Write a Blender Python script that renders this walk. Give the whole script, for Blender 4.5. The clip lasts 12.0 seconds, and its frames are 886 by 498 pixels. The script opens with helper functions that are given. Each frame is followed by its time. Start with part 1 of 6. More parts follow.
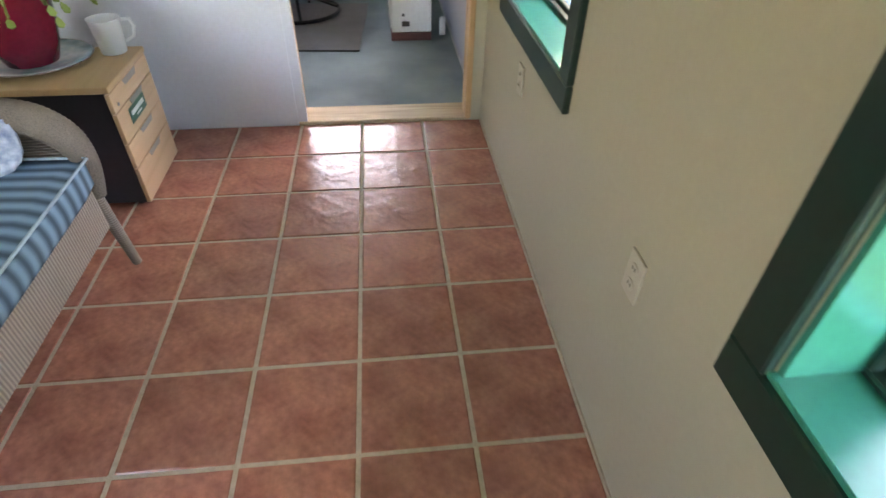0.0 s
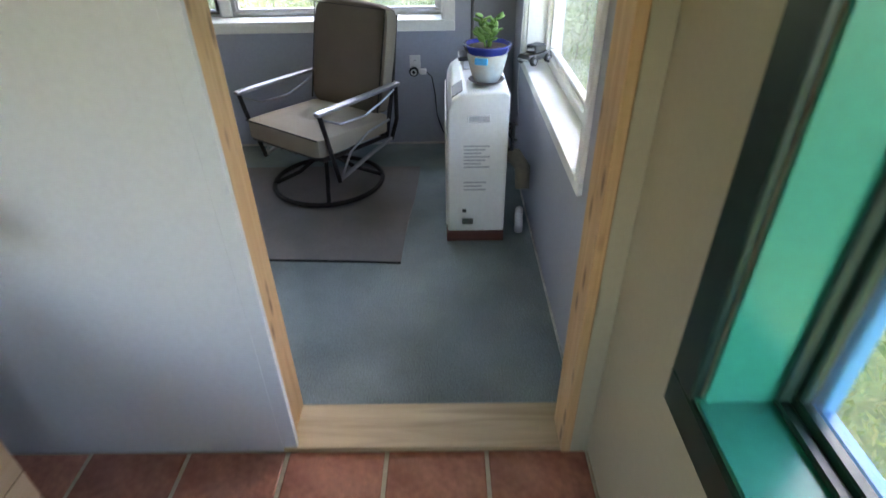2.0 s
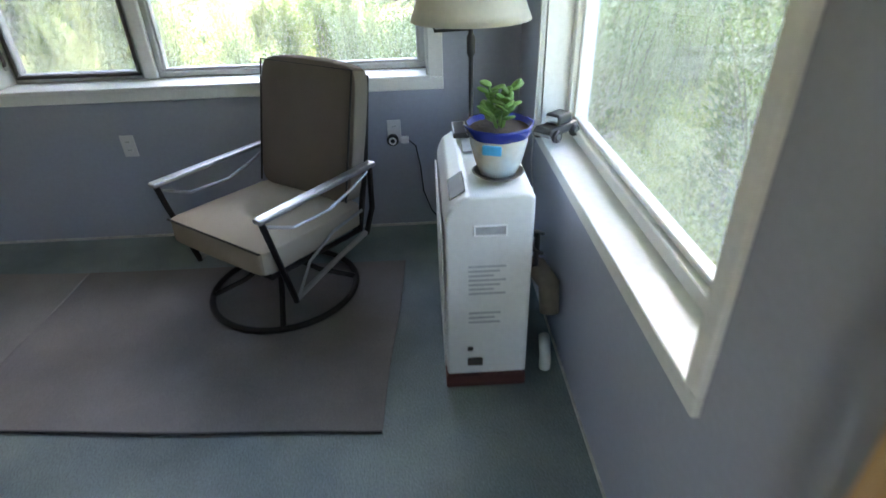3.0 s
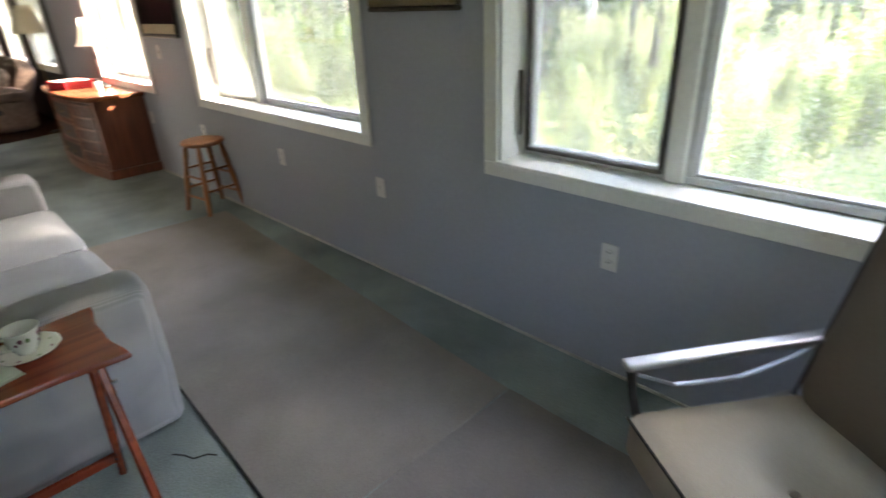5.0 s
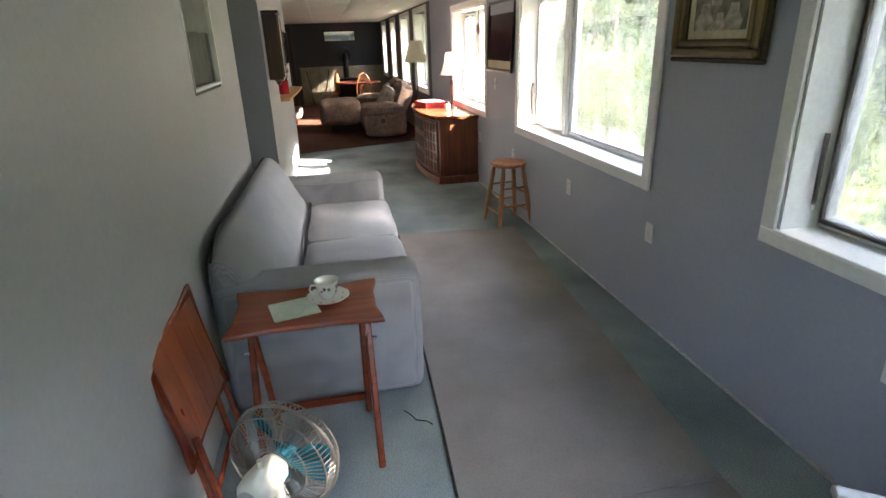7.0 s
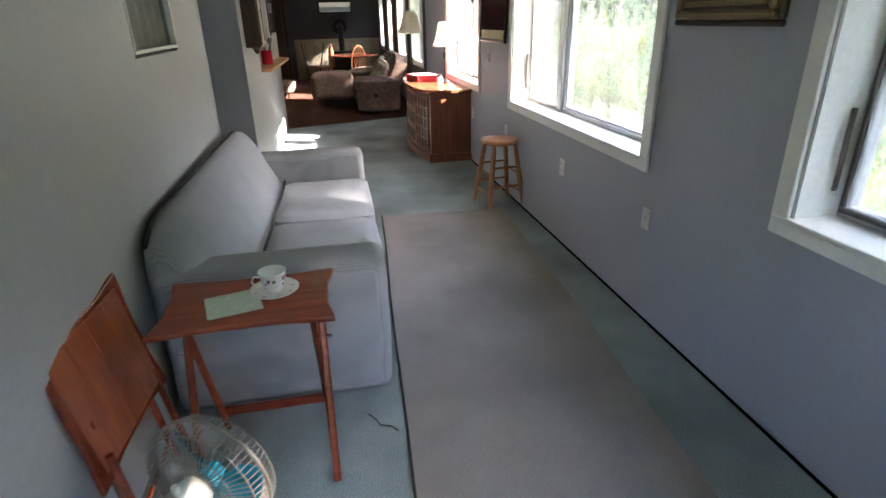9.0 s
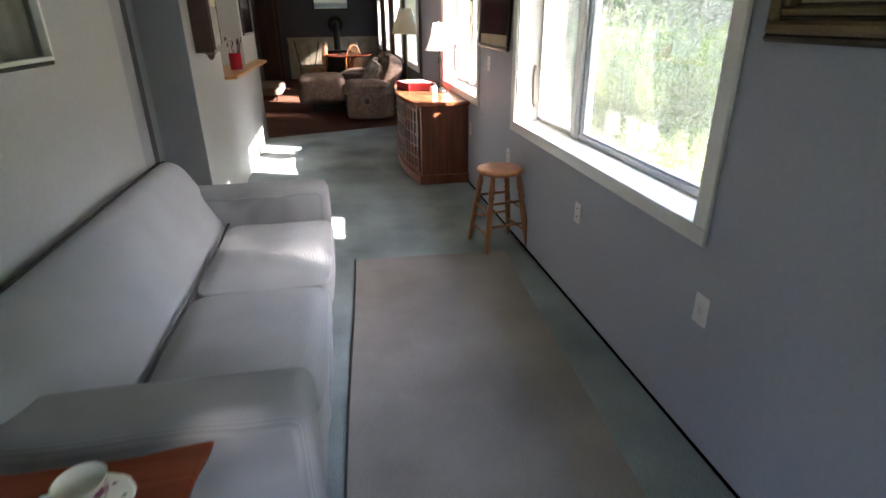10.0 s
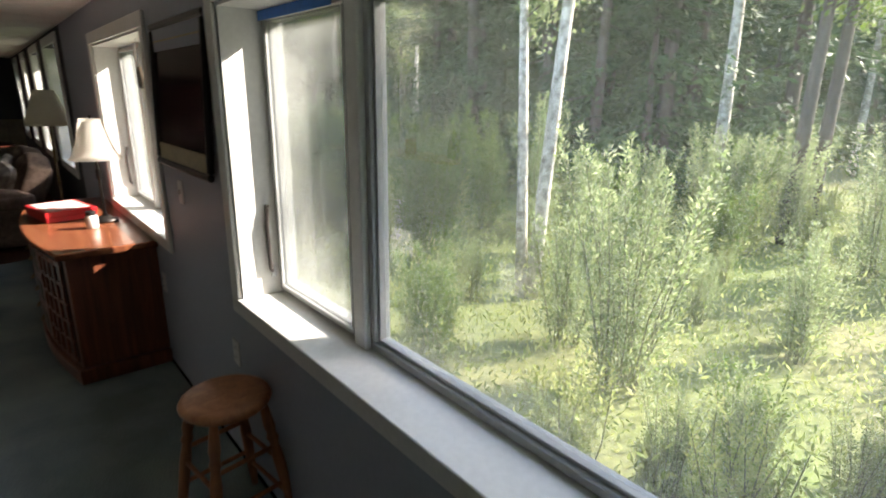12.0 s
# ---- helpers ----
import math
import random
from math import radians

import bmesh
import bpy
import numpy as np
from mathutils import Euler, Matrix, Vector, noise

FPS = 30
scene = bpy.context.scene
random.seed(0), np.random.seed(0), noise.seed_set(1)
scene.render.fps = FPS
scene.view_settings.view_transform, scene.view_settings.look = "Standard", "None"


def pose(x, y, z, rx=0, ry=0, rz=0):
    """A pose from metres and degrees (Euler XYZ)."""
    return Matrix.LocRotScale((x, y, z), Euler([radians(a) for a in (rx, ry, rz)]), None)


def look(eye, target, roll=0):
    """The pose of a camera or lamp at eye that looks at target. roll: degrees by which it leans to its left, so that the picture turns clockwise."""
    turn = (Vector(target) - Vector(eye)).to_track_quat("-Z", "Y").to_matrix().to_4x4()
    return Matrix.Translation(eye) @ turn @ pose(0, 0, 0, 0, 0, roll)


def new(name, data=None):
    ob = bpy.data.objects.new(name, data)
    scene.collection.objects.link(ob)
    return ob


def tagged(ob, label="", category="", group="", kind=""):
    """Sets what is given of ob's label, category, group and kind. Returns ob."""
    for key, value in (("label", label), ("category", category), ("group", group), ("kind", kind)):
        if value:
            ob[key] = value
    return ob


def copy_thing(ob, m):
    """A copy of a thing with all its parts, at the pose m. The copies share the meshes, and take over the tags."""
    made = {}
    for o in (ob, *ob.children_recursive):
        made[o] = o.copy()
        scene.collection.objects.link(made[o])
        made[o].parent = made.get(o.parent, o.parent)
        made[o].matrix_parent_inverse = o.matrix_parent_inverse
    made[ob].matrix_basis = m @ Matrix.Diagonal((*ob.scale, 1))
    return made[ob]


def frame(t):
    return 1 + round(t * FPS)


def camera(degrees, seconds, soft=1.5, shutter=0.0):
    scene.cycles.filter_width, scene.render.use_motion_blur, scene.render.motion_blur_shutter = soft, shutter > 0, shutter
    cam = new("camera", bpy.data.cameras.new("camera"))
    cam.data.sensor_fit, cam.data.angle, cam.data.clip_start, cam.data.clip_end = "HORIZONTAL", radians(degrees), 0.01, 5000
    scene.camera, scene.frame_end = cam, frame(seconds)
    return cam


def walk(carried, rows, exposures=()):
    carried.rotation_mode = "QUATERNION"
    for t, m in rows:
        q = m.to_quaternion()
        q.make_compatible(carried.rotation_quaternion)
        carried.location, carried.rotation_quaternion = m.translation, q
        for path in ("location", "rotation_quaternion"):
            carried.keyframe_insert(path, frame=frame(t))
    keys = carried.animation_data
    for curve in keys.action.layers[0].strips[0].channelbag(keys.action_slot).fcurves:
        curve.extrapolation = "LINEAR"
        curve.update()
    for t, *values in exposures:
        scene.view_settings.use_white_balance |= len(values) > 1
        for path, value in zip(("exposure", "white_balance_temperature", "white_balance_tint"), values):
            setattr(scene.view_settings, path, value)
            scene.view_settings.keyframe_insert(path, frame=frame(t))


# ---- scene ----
cam = camera(78.6, 12.0, 1.5, 0.3)
PATH = [
    (0, (-0.531, -2.774, 1.416), (-0.348, -1.26, 0.122), 1.2),
    (0.5, (-0.481, -2.504, 1.446), (-0.486, -1.021, 0.104), -0.5),
    (1, (-0.469, -2.095, 1.532), (-0.49, -0.577, 0.23), -0.5),
    (1.5, (-0.424, -1.601, 1.563), (-0.451, -0.002, 0.362), -1.3),
    (2, (-0.448, -1.122, 1.558), (-0.468, 0.538, 0.442), -1.1),
    (2.5, (-0.477, -0.651, 1.548), (-0.444, 1.047, 0.492), -1.5),
    (2.7, (-0.471, -0.48, 1.526), (-0.414, 1.224, 0.479), -1.6),
    (4.3, (-0.865, 0.598, 1.452), (-1.387, 2.334, 0.606), -3.4),
    (4.5, (-0.955, 0.561, 1.449), (-1.666, 2.245, 0.637), -2.1),
    (5, (-1.134, 0.734, 1.517), (-2.423, 2.009, 0.675), -2.4),
    (5.5, (-1.23, 0.876, 1.56), (-2.77, 1.836, 0.719), -3.0),
    (6, (-1.17, 0.862, 1.626), (-2.832, 1.649, 0.838), -1.9),
    (6.5, (-0.989, 0.905, 1.622), (-2.798, 1.378, 0.912), -2.3),
    (6.7, (-0.942, 0.886, 1.609), (-2.773, 1.277, 0.907), -1.9),
    (8.3, (-0.748, 0.842, 1.507), (-2.582, 1.179, 0.783), -2.0),
    (8.5, (-0.847, 0.865, 1.497), (-2.663, 1.231, 0.744), -1.6),
    (9, (-1.118, 1.043, 1.516), (-2.923, 1.398, 0.731), -1.3),
    (9.5, (-1.544, 1.186, 1.524), (-3.344, 1.528, 0.722), -0.8),
    (10, (-1.964, 1.331, 1.546), (-3.767, 1.674, 0.752), -0.7),
    (10.5, (-2.407, 1.464, 1.601), (-4.226, 1.82, 0.851), -0.6),
    (11, (-2.811, 1.634, 1.6), (-4.63, 2.113, 0.921), 0.9),
    (11.5, (-3.251, 1.746, 1.616), (-4.886, 2.729, 1.016), 3.1),
    (12, (-3.619, 1.879, 1.656), (-5.088, 3.118, 1.103), 0.8),
]
EXPOSURES = [(0.0, 5.35, 8200, 28), (1.0, 5.4, 7550, 27), (1.5, 5.12, 7400, 27), (2.0, 4.66, 7300, 23), (2.5, 4.5, 6950, 19), (4.5, 4.35, 7650, 18), (5.0, 4.68, 7550, 18), (5.5, 4.77, 7300, 19), (6.5, 4.82, 7150, 20), (9.0, 4.85, 6750, 21),
    (10.0, 4.66, 6800, 21), (10.5, 4.43, 6850, 19), (11.0, 3.95, 6800, 18), (11.5, 3.32, 6800, 15), (12.0, 2.58, 6900, 14)]
walk(cam, [(t, look(eye, target, roll)) for t, eye, target, roll in PATH], EXPOSURES)

# world, sun and the sky's light at the windows
SUN = Vector((0.48, 1.0, 0.68)).normalized()
sky_world = bpy.data.worlds.new("sky")
scene.world = sky_world
sky_world.use_nodes = True
wn = sky_world.node_tree.nodes
sky = wn.new("ShaderNodeTexSky")
sky.sky_type = "NISHITA"
sky.sun_disc = False
sky.sun_elevation = math.asin(SUN.z)
sky.sun_rotation = math.atan2(SUN.x, SUN.y)
sky_world.node_tree.links.new(sky.outputs[0], wn["Background"].inputs[0])
wn["Background"].inputs[1].default_value = 0.15

sun_data = bpy.data.lights.new("sun", "SUN")
sun_data.energy, sun_data.angle, sun_data.color = 3.4, radians(0.6), (1.0, 0.94, 0.85)
sun = new("sun", sun_data)
sun.matrix_world = look(SUN * 60, (0, 0, 0))


# materials
def mat(name, color, rough=0.6, metal=0.0, vary=0.12, scale=6.0, bump=0.0, bump_scale=60.0, second=None, mix_scale=2.5, island=False, spec=0.5, random_tint=0.0):
    """A plain surface: colour with stains at one scale and grain at another, and fine relief."""
    m = bpy.data.materials.new(name)
    m.use_nodes = True
    nt = m.node_tree
    n, l = nt.nodes, nt.links
    b = n["Principled BSDF"]
    b.inputs["Roughness"].default_value = rough
    b.inputs["Metallic"].default_value = metal
    b.inputs["Specular IOR Level"].default_value = spec
    tc = n.new("ShaderNodeTexCoord")
    co = tc.outputs["Object"]
    n1 = n.new("ShaderNodeTexNoise")
    n1.inputs["Scale"].default_value = mix_scale
    n1.inputs["Detail"].default_value = 5
    n2 = n.new("ShaderNodeTexNoise")
    n2.inputs["Scale"].default_value = scale * 8
    n2.inputs["Detail"].default_value = 3
    l.new(co, n1.inputs["Vector"])
    l.new(co, n2.inputs["Vector"])
    c2 = second or tuple(c * (1 - 1.6 * vary) for c in color)
    ramp = n.new("ShaderNodeMix")
    ramp.data_type = "RGBA"
    ramp.inputs[6].default_value = (*color, 1)
    ramp.inputs[7].default_value = (*c2, 1)
    mr = n.new("ShaderNodeMapRange")
    mr.inputs[1].default_value, mr.inputs[2].default_value = 0.35, 0.7
    l.new(n1.outputs[0], mr.inputs[0])
    l.new(mr.outputs[0], ramp.inputs[0])
    hsv = n.new("ShaderNodeHueSaturation")
    l.new(ramp.outputs[2], hsv.inputs["Color"])
    mv = n.new("ShaderNodeMapRange")
    mv.inputs[1].default_value, mv.inputs[2].default_value = 0.3, 0.7
    mv.inputs[3].default_value, mv.inputs[4].default_value = 1 - vary, 1 + vary
    l.new(n2.outputs[0], mv.inputs[0])
    val = mv.outputs[0]
    if random_tint:
        src = n.new("ShaderNodeNewGeometry").outputs["Random Per Island"] if island else n.new("ShaderNodeObjectInfo").outputs["Random"]
        rr = n.new("ShaderNodeMapRange")
        rr.inputs[3].default_value, rr.inputs[4].default_value = 1 - random_tint, 1 + random_tint
        l.new(src, rr.inputs[0])
        mu = n.new("ShaderNodeMath")
        mu.operation = "MULTIPLY"
        l.new(rr.outputs[0], mu.inputs[0])
        l.new(val, mu.inputs[1])
        val = mu.outputs[0]
    l.new(val, hsv.inputs["Value"])
    l.new(hsv.outputs[0], b.inputs["Base Color"])
    if bump:
        n3 = n.new("ShaderNodeTexNoise")
        n3.inputs["Scale"].default_value = bump_scale
        n3.inputs["Detail"].default_value = 4
        l.new(co, n3.inputs["Vector"])
        bp = n.new("ShaderNodeBump")
        bp.inputs["Strength"].default_value = bump
        bp.inputs["Distance"].default_value = 0.01
        l.new(n3.outputs[0], bp.inputs["Height"])
        l.new(bp.outputs[0], b.inputs["Normal"])
    return m


def wood(name, light, dark, axis=0, rough=0.45, scale=1.0, knots=False):
    """Wood with grain along one axis of the object."""
    m = mat(name, light, rough, 0, 0.08, 6)
    nt = m.node_tree
    n, l = nt.nodes, nt.links
    b = n["Principled BSDF"]
    tc = n.new("ShaderNodeTexCoord")
    mp = n.new("ShaderNodeMapping")
    s = [14.0 * scale] * 3
    s[axis] = 0.9 * scale
    mp.inputs["Scale"].default_value = s
    l.new(tc.outputs["Object"], mp.inputs["Vector"])
    no = n.new("ShaderNodeTexNoise")
    no.inputs["Scale"].default_value = 1.6
    no.inputs["Detail"].default_value = 7
    no.inputs["Distortion"].default_value = 1.1
    l.new(mp.outputs[0], no.inputs["Vector"])
    cr = n.new("ShaderNodeValToRGB")
    cr.color_ramp.elements[0].position, cr.color_ramp.elements[1].position = 0.33, 0.68
    cr.color_ramp.elements[0].color, cr.color_ramp.elements[1].color = (*dark, 1), (*light, 1)
    l.new(no.outputs[0], cr.inputs[0])
    out = cr.outputs[0]
    if knots:
        mp2 = n.new("ShaderNodeMapping")
        s2 = [9.0] * 3
        s2[axis] = 2.6
        mp2.inputs["Scale"].default_value = s2
        l.new(tc.outputs["Object"], mp2.inputs["Vector"])
        vo = n.new("ShaderNodeTexVoronoi")
        vo.inputs["Scale"].default_value = 2.0
        l.new(mp2.outputs[0], vo.inputs["Vector"])
        kr = n.new("ShaderNodeMapRange")
        kr.inputs[1].default_value, kr.inputs[2].default_value = 0.10, 0.26
        kr.inputs[3].default_value, kr.inputs[4].default_value = 0.85, 0.0
        l.new(vo.outputs["Distance"], kr.inputs[0])
        mx = n.new("ShaderNodeMix")
        mx.data_type = "RGBA"
        mx.inputs[7].default_value = (dark[0] * 0.35, dark[1] * 0.28, dark[2] * 0.25, 1)
        l.new(kr.outputs[0], mx.inputs[0])
        l.new(out, mx.inputs[6])
        out = mx.outputs[2]
    l.new(out, b.inputs["Base Color"])
    bp = n.new("ShaderNodeBump")
    bp.inputs["Strength"].default_value, bp.inputs["Distance"].default_value = 0.15, 0.004
    l.new(no.outputs[0], bp.inputs["Height"])
    l.new(bp.outputs[0], b.inputs["Normal"])
    return m


def ribbed(name, c1, c2, per_metre, axis, rough=0.9, bump=0.4, soft=True):
    """Cloth with fine ribs or broad stripes across one axis."""
    m = mat(name, c1, rough, 0, 0.1, 10, 0, spec=0.2)
    nt = m.node_tree
    n, l = nt.nodes, nt.links
    b = n["Principled BSDF"]
    tc = n.new("ShaderNodeTexCoord")
    sp = n.new("ShaderNodeSeparateXYZ")
    l.new(tc.outputs["Object"], sp.inputs[0])
    mu = n.new("ShaderNodeMath")
    mu.operation = "MULTIPLY"
    mu.inputs[1].default_value = per_metre * 2 * math.pi
    l.new(sp.outputs[axis], mu.inputs[0])
    si = n.new("ShaderNodeMath")
    si.operation = "SINE"
    l.new(mu.outputs[0], si.inputs[0])
    mr = n.new("ShaderNodeMapRange")
    k = 1.0 if soft else 0.25
    mr.inputs[1].default_value, mr.inputs[2].default_value = -k, k
    l.new(si.outputs[0], mr.inputs[0])
    mx = n.new("ShaderNodeMix")
    mx.data_type = "RGBA"
    mx.inputs[6].default_value, mx.inputs[7].default_value = (*c1, 1), (*c2, 1)
    l.new(mr.outputs[0], mx.inputs[0])
    no = n.new("ShaderNodeTexNoise")
    no.inputs["Scale"].default_value = 5
    l.new(tc.outputs["Object"], no.inputs["Vector"])
    nv = n.new("ShaderNodeMapRange")
    nv.inputs[3].default_value, nv.inputs[4].default_value = 0.85, 1.15
    l.new(no.outputs[0], nv.inputs[0])
    hs = n.new("ShaderNodeHueSaturation")
    l.new(mx.outputs[2], hs.inputs["Color"])
    l.new(nv.outputs[0], hs.inputs["Value"])
    l.new(hs.outputs[0], b.inputs["Base Color"])
    bp = n.new("ShaderNodeBump")
    bp.inputs["Strength"].default_value, bp.inputs["Distance"].default_value = bump, 0.003
    l.new(mr.outputs[0], bp.inputs["Height"])
    l.new(bp.outputs[0], b.inputs["Normal"])
    return m


def glass(name, haze, tint=(0.9, 0.95, 0.97), gloss=0.08):
    """A thin pane: mostly clear, with dust or an insect screen as a share of pale haze."""
    m = bpy.data.materials.new(name)
    m.use_nodes = True
    n, l = m.node_tree.nodes, m.node_tree.links
    n.remove(n["Principled BSDF"])
    out = n["Material Output"]
    tr = n.new("ShaderNodeBsdfTransparent")
    tr.inputs[0].default_value = (0.97, 0.985, 0.98, 1)
    df = n.new("ShaderNodeBsdfTranslucent")
    df.inputs[0].default_value = (*tint, 1)
    gl = n.new("ShaderNodeBsdfGlossy")
    gl.inputs["Roughness"].default_value = 0.02
    tc = n.new("ShaderNodeTexCoord")
    no = n.new("ShaderNodeTexNoise")
    no.inputs["Scale"].default_value = 3
    no.inputs["Detail"].default_value = 6
    l.new(tc.outputs["Object"], no.inputs["Vector"])
    mr = n.new("ShaderNodeMapRange")
    mr.inputs[3].default_value, mr.inputs[4].default_value = haze * 0.7, haze * 1.3
    l.new(no.outputs[0], mr.inputs[0])
    m1 = n.new("ShaderNodeMixShader")
    l.new(mr.outputs[0], m1.inputs[0])
    l.new(tr.outputs[0], m1.inputs[1])
    l.new(df.outputs[0], m1.inputs[2])
    m2 = n.new("ShaderNodeMixShader")
    lw = n.new("ShaderNodeFresnel")
    lw.inputs[0].default_value = 1.45
    mm = n.new("ShaderNodeMath")
    mm.operation = "MULTIPLY"
    mm.inputs[1].default_value = gloss * 10
    l.new(lw.outputs[0], mm.inputs[0])
    l.new(mm.outputs[0], m2.inputs[0])
    l.new(m1.outputs[0], m2.inputs[1])
    l.new(gl.outputs[0], m2.inputs[2])
    l.new(m2.outputs[0], out.inputs[0])
    return m


def leafy(name, c1, c2, through_share=0.6):
    """Leaves that let some light through, each leaf a little different."""
    m = bpy.data.materials.new(name)
    m.use_nodes = True
    n, l = m.node_tree.nodes, m.node_tree.links
    b = n["Principled BSDF"]
    b.inputs["Roughness"].default_value = 0.55
    mx = n.new("ShaderNodeMix")
    mx.data_type = "RGBA"
    mx.inputs[6].default_value, mx.inputs[7].default_value = (*c1, 1), (*c2, 1)
    l.new(n.new("ShaderNodeNewGeometry").outputs["Random Per Island"], mx.inputs[0])
    l.new(mx.outputs[2], b.inputs["Base Color"])
    tl = n.new("ShaderNodeBsdfTranslucent")
    l.new(mx.outputs[2], tl.inputs[0])
    ms = n.new("ShaderNodeMixShader")
    ms.inputs[0].default_value = through_share
    l.new(b.outputs[0], ms.inputs[1])
    l.new(tl.outputs[0], ms.inputs[2])
    l.new(ms.outputs[0], n["Material Output"].inputs[0])
    return m


M_CREAM = mat("cream wall paint", (0.41, 0.38, 0.265), 0.5, vary=0.02, bump=0.03, bump_scale=120, mix_scale=1.2)
M_WHITEWALL = mat("pale grey wall paint", (0.62, 0.64, 0.66), 0.6, vary=0.03, bump=0.05, bump_scale=120, mix_scale=1.0)
M_BLUE = mat("slate blue wall paint", (0.37, 0.395, 0.46), 0.5, vary=0.035, bump=0.06, bump_scale=150, mix_scale=1.1)
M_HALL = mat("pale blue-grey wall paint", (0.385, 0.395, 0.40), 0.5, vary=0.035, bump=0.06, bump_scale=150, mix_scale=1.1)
# wall colour with the shade of the recess darkened into it
M_HALLSHADE = mat("shaded blue-grey wall paint", (0.27, 0.285, 0.31), 0.5, vary=0.035, bump=0.06, bump_scale=150, mix_scale=1.1)
M_DARKWALL = mat("dark charcoal wall paint", (0.06, 0.062, 0.075), 0.6, vary=0.05)
M_DARKWOODWALL = wood("dark wood panelling", (0.05, 0.025, 0.018), (0.025, 0.012, 0.01), 2, 0.5)
M_CEIL = mat("white ceiling tile", (0.75, 0.73, 0.66), 0.9, vary=0.05, bump=0.3, bump_scale=200)
M_TRIM = mat("white window paint", (0.80, 0.80, 0.77), 0.4, vary=0.04, bump=0.05, bump_scale=40)
M_FRAME = mat("grey vinyl sash", (0.52, 0.53, 0.52), 0.45, vary=0.06)
M_DARKFRAME = mat("dark bronze sash", (0.06, 0.05, 0.045), 0.45, vary=0.1)
M_GREEN = mat("teal green gloss paint", (0.008, 0.215, 0.148), 0.28, vary=0.05, bump=0.05, bump_scale=30)
M_DGREEN = mat("dark green gloss paint", (0.006, 0.028, 0.019), 0.4, vary=0.12)
M_BLUEFRAME = mat("bright blue frame paint", (0.02, 0.22, 0.48), 0.4, vary=0.05)
M_PINE = wood("knotty pine", (0.64, 0.42, 0.22), (0.50, 0.29, 0.13), 2, 0.5, knots=True)
M_PLY = wood("worn plywood", (0.62, 0.48, 0.30), (0.42, 0.30, 0.18), 0, 0.6)
M_TILE = mat("terracotta floor tile", (0.47, 0.20, 0.132), 0.24, vary=0.18, scale=5, bump=0.5, bump_scale=16, second=(0.28, 0.105, 0.072), mix_scale=7, random_tint=0.12)
M_GROUT = mat("sandy grout", (0.52, 0.43, 0.31), 0.9, vary=0.12, bump=0.3, bump_scale=150)
M_CARPET = mat("teal grey carpet", (0.30, 0.365, 0.375), 1.0, vary=0.3, scale=22, bump=0.5, bump_scale=350, mix_scale=1.6, spec=0.1)
M_BROWNCARPET = mat("dark brown carpet", (0.10, 0.045, 0.03), 1.0, vary=0.2, scale=30, bump=0.5, bump_scale=300, spec=0.1)
M_RUGDARK = mat("dark mauve grey mat", (0.258, 0.244, 0.242), 1.0, vary=0.16, scale=40, bump=0.6, bump_scale=260, mix_scale=2.2, spec=0.1)
M_RUG = mat("mauve grey runner", (0.29, 0.272, 0.26), 1.0, vary=0.16, scale=40, bump=0.6, bump_scale=260, mix_scale=2.2, spec=0.1)
M_RUGEDGE = mat("black rug binding", (0.03, 0.03, 0.032), 0.9)
M_GLASS = glass("window glass", 0.07, (0.95, 0.94, 0.84), gloss=0.02)
M_SCREEN = glass("insect screen", 0.3, (0.13, 0.14, 0.145), 0.02)
M_CLEAN = glass("clean glass", 0.02, gloss=0.03)
M_CREAMPL = mat("cream plastic plate", (0.50, 0.46, 0.34), 0.4, vary=0.05)
M_PLASTIC = mat("ivory plastic", (0.72, 0.70, 0.62), 0.35, vary=0.03)
M_WHITEPL = mat("white plastic", (0.74, 0.74, 0.72), 0.35, vary=0.03)
M_BLACK = mat("black plastic", (0.015, 0.015, 0.016), 0.4)
M_DARKMETAL = mat("dark bronze metal", (0.035, 0.03, 0.028), 0.42, 0.6, vary=0.15)
M_SILVER = mat("brushed grey metal", (0.36, 0.36, 0.37), 0.36, 0.85, vary=0.08)
M_CHROME = mat("chrome", (0.7, 0.7, 0.7), 0.12, 1.0)
M_CAULK = mat("white caulk line", (0.62, 0.62, 0.58), 0.7, vary=0.2)


# mesh helpers
def part(name, bm, material, parent=None, label="", smooth=False):
    """Links a bmesh as one mesh object, under a thing or a part."""
    me = bpy.data.meshes.new(name)
    bm.normal_update()
    bm.to_mesh(me)
    bm.free()
    if material:
        me.materials.append(material)
    if smooth:
        me.polygons.foreach_set("use_smooth", [True] * len(me.polygons))
    ob = new(name, me)
    if parent:
        ob.parent = parent
    if label:
        ob["label"] = label
    return ob


def thing(name, m, label, category, group="", kind=""):
    """An Empty at the base of a thing."""
    ob = new(name)
    ob.matrix_world = m
    ob.empty_display_size = 0.1
    return tagged(ob, label, category, group, kind)


def move(ob, m):
    ob.matrix_basis = m
    return ob


def box(x0, y0, z0, x1, y1, z1, bevel=0.0, seg=1, bm=None):
    own = bmesh.new()
    vs = [own.verts.new((x, y, z)) for x in (x0, x1) for y in (y0, y1) for z in (z0, z1)]
    for f in ((0, 1, 3, 2), (4, 6, 7, 5), (0, 4, 5, 1), (2, 3, 7, 6), (0, 2, 6, 4), (1, 5, 7, 3)):
        own.faces.new([vs[i] for i in f])
    bmesh.ops.recalc_face_normals(own, faces=own.faces)
    if bevel:
        bmesh.ops.bevel(own, geom=own.edges[:], offset=bevel, segments=seg, affect="EDGES", profile=0.5)
    return merge(own, bm)


def merge(own, bm):
    if bm is None:
        return own
    me = bpy.data.meshes.new("tmp")
    own.to_mesh(me)
    own.free()
    bm.from_mesh(me)
    bpy.data.meshes.remove(me)
    return bm


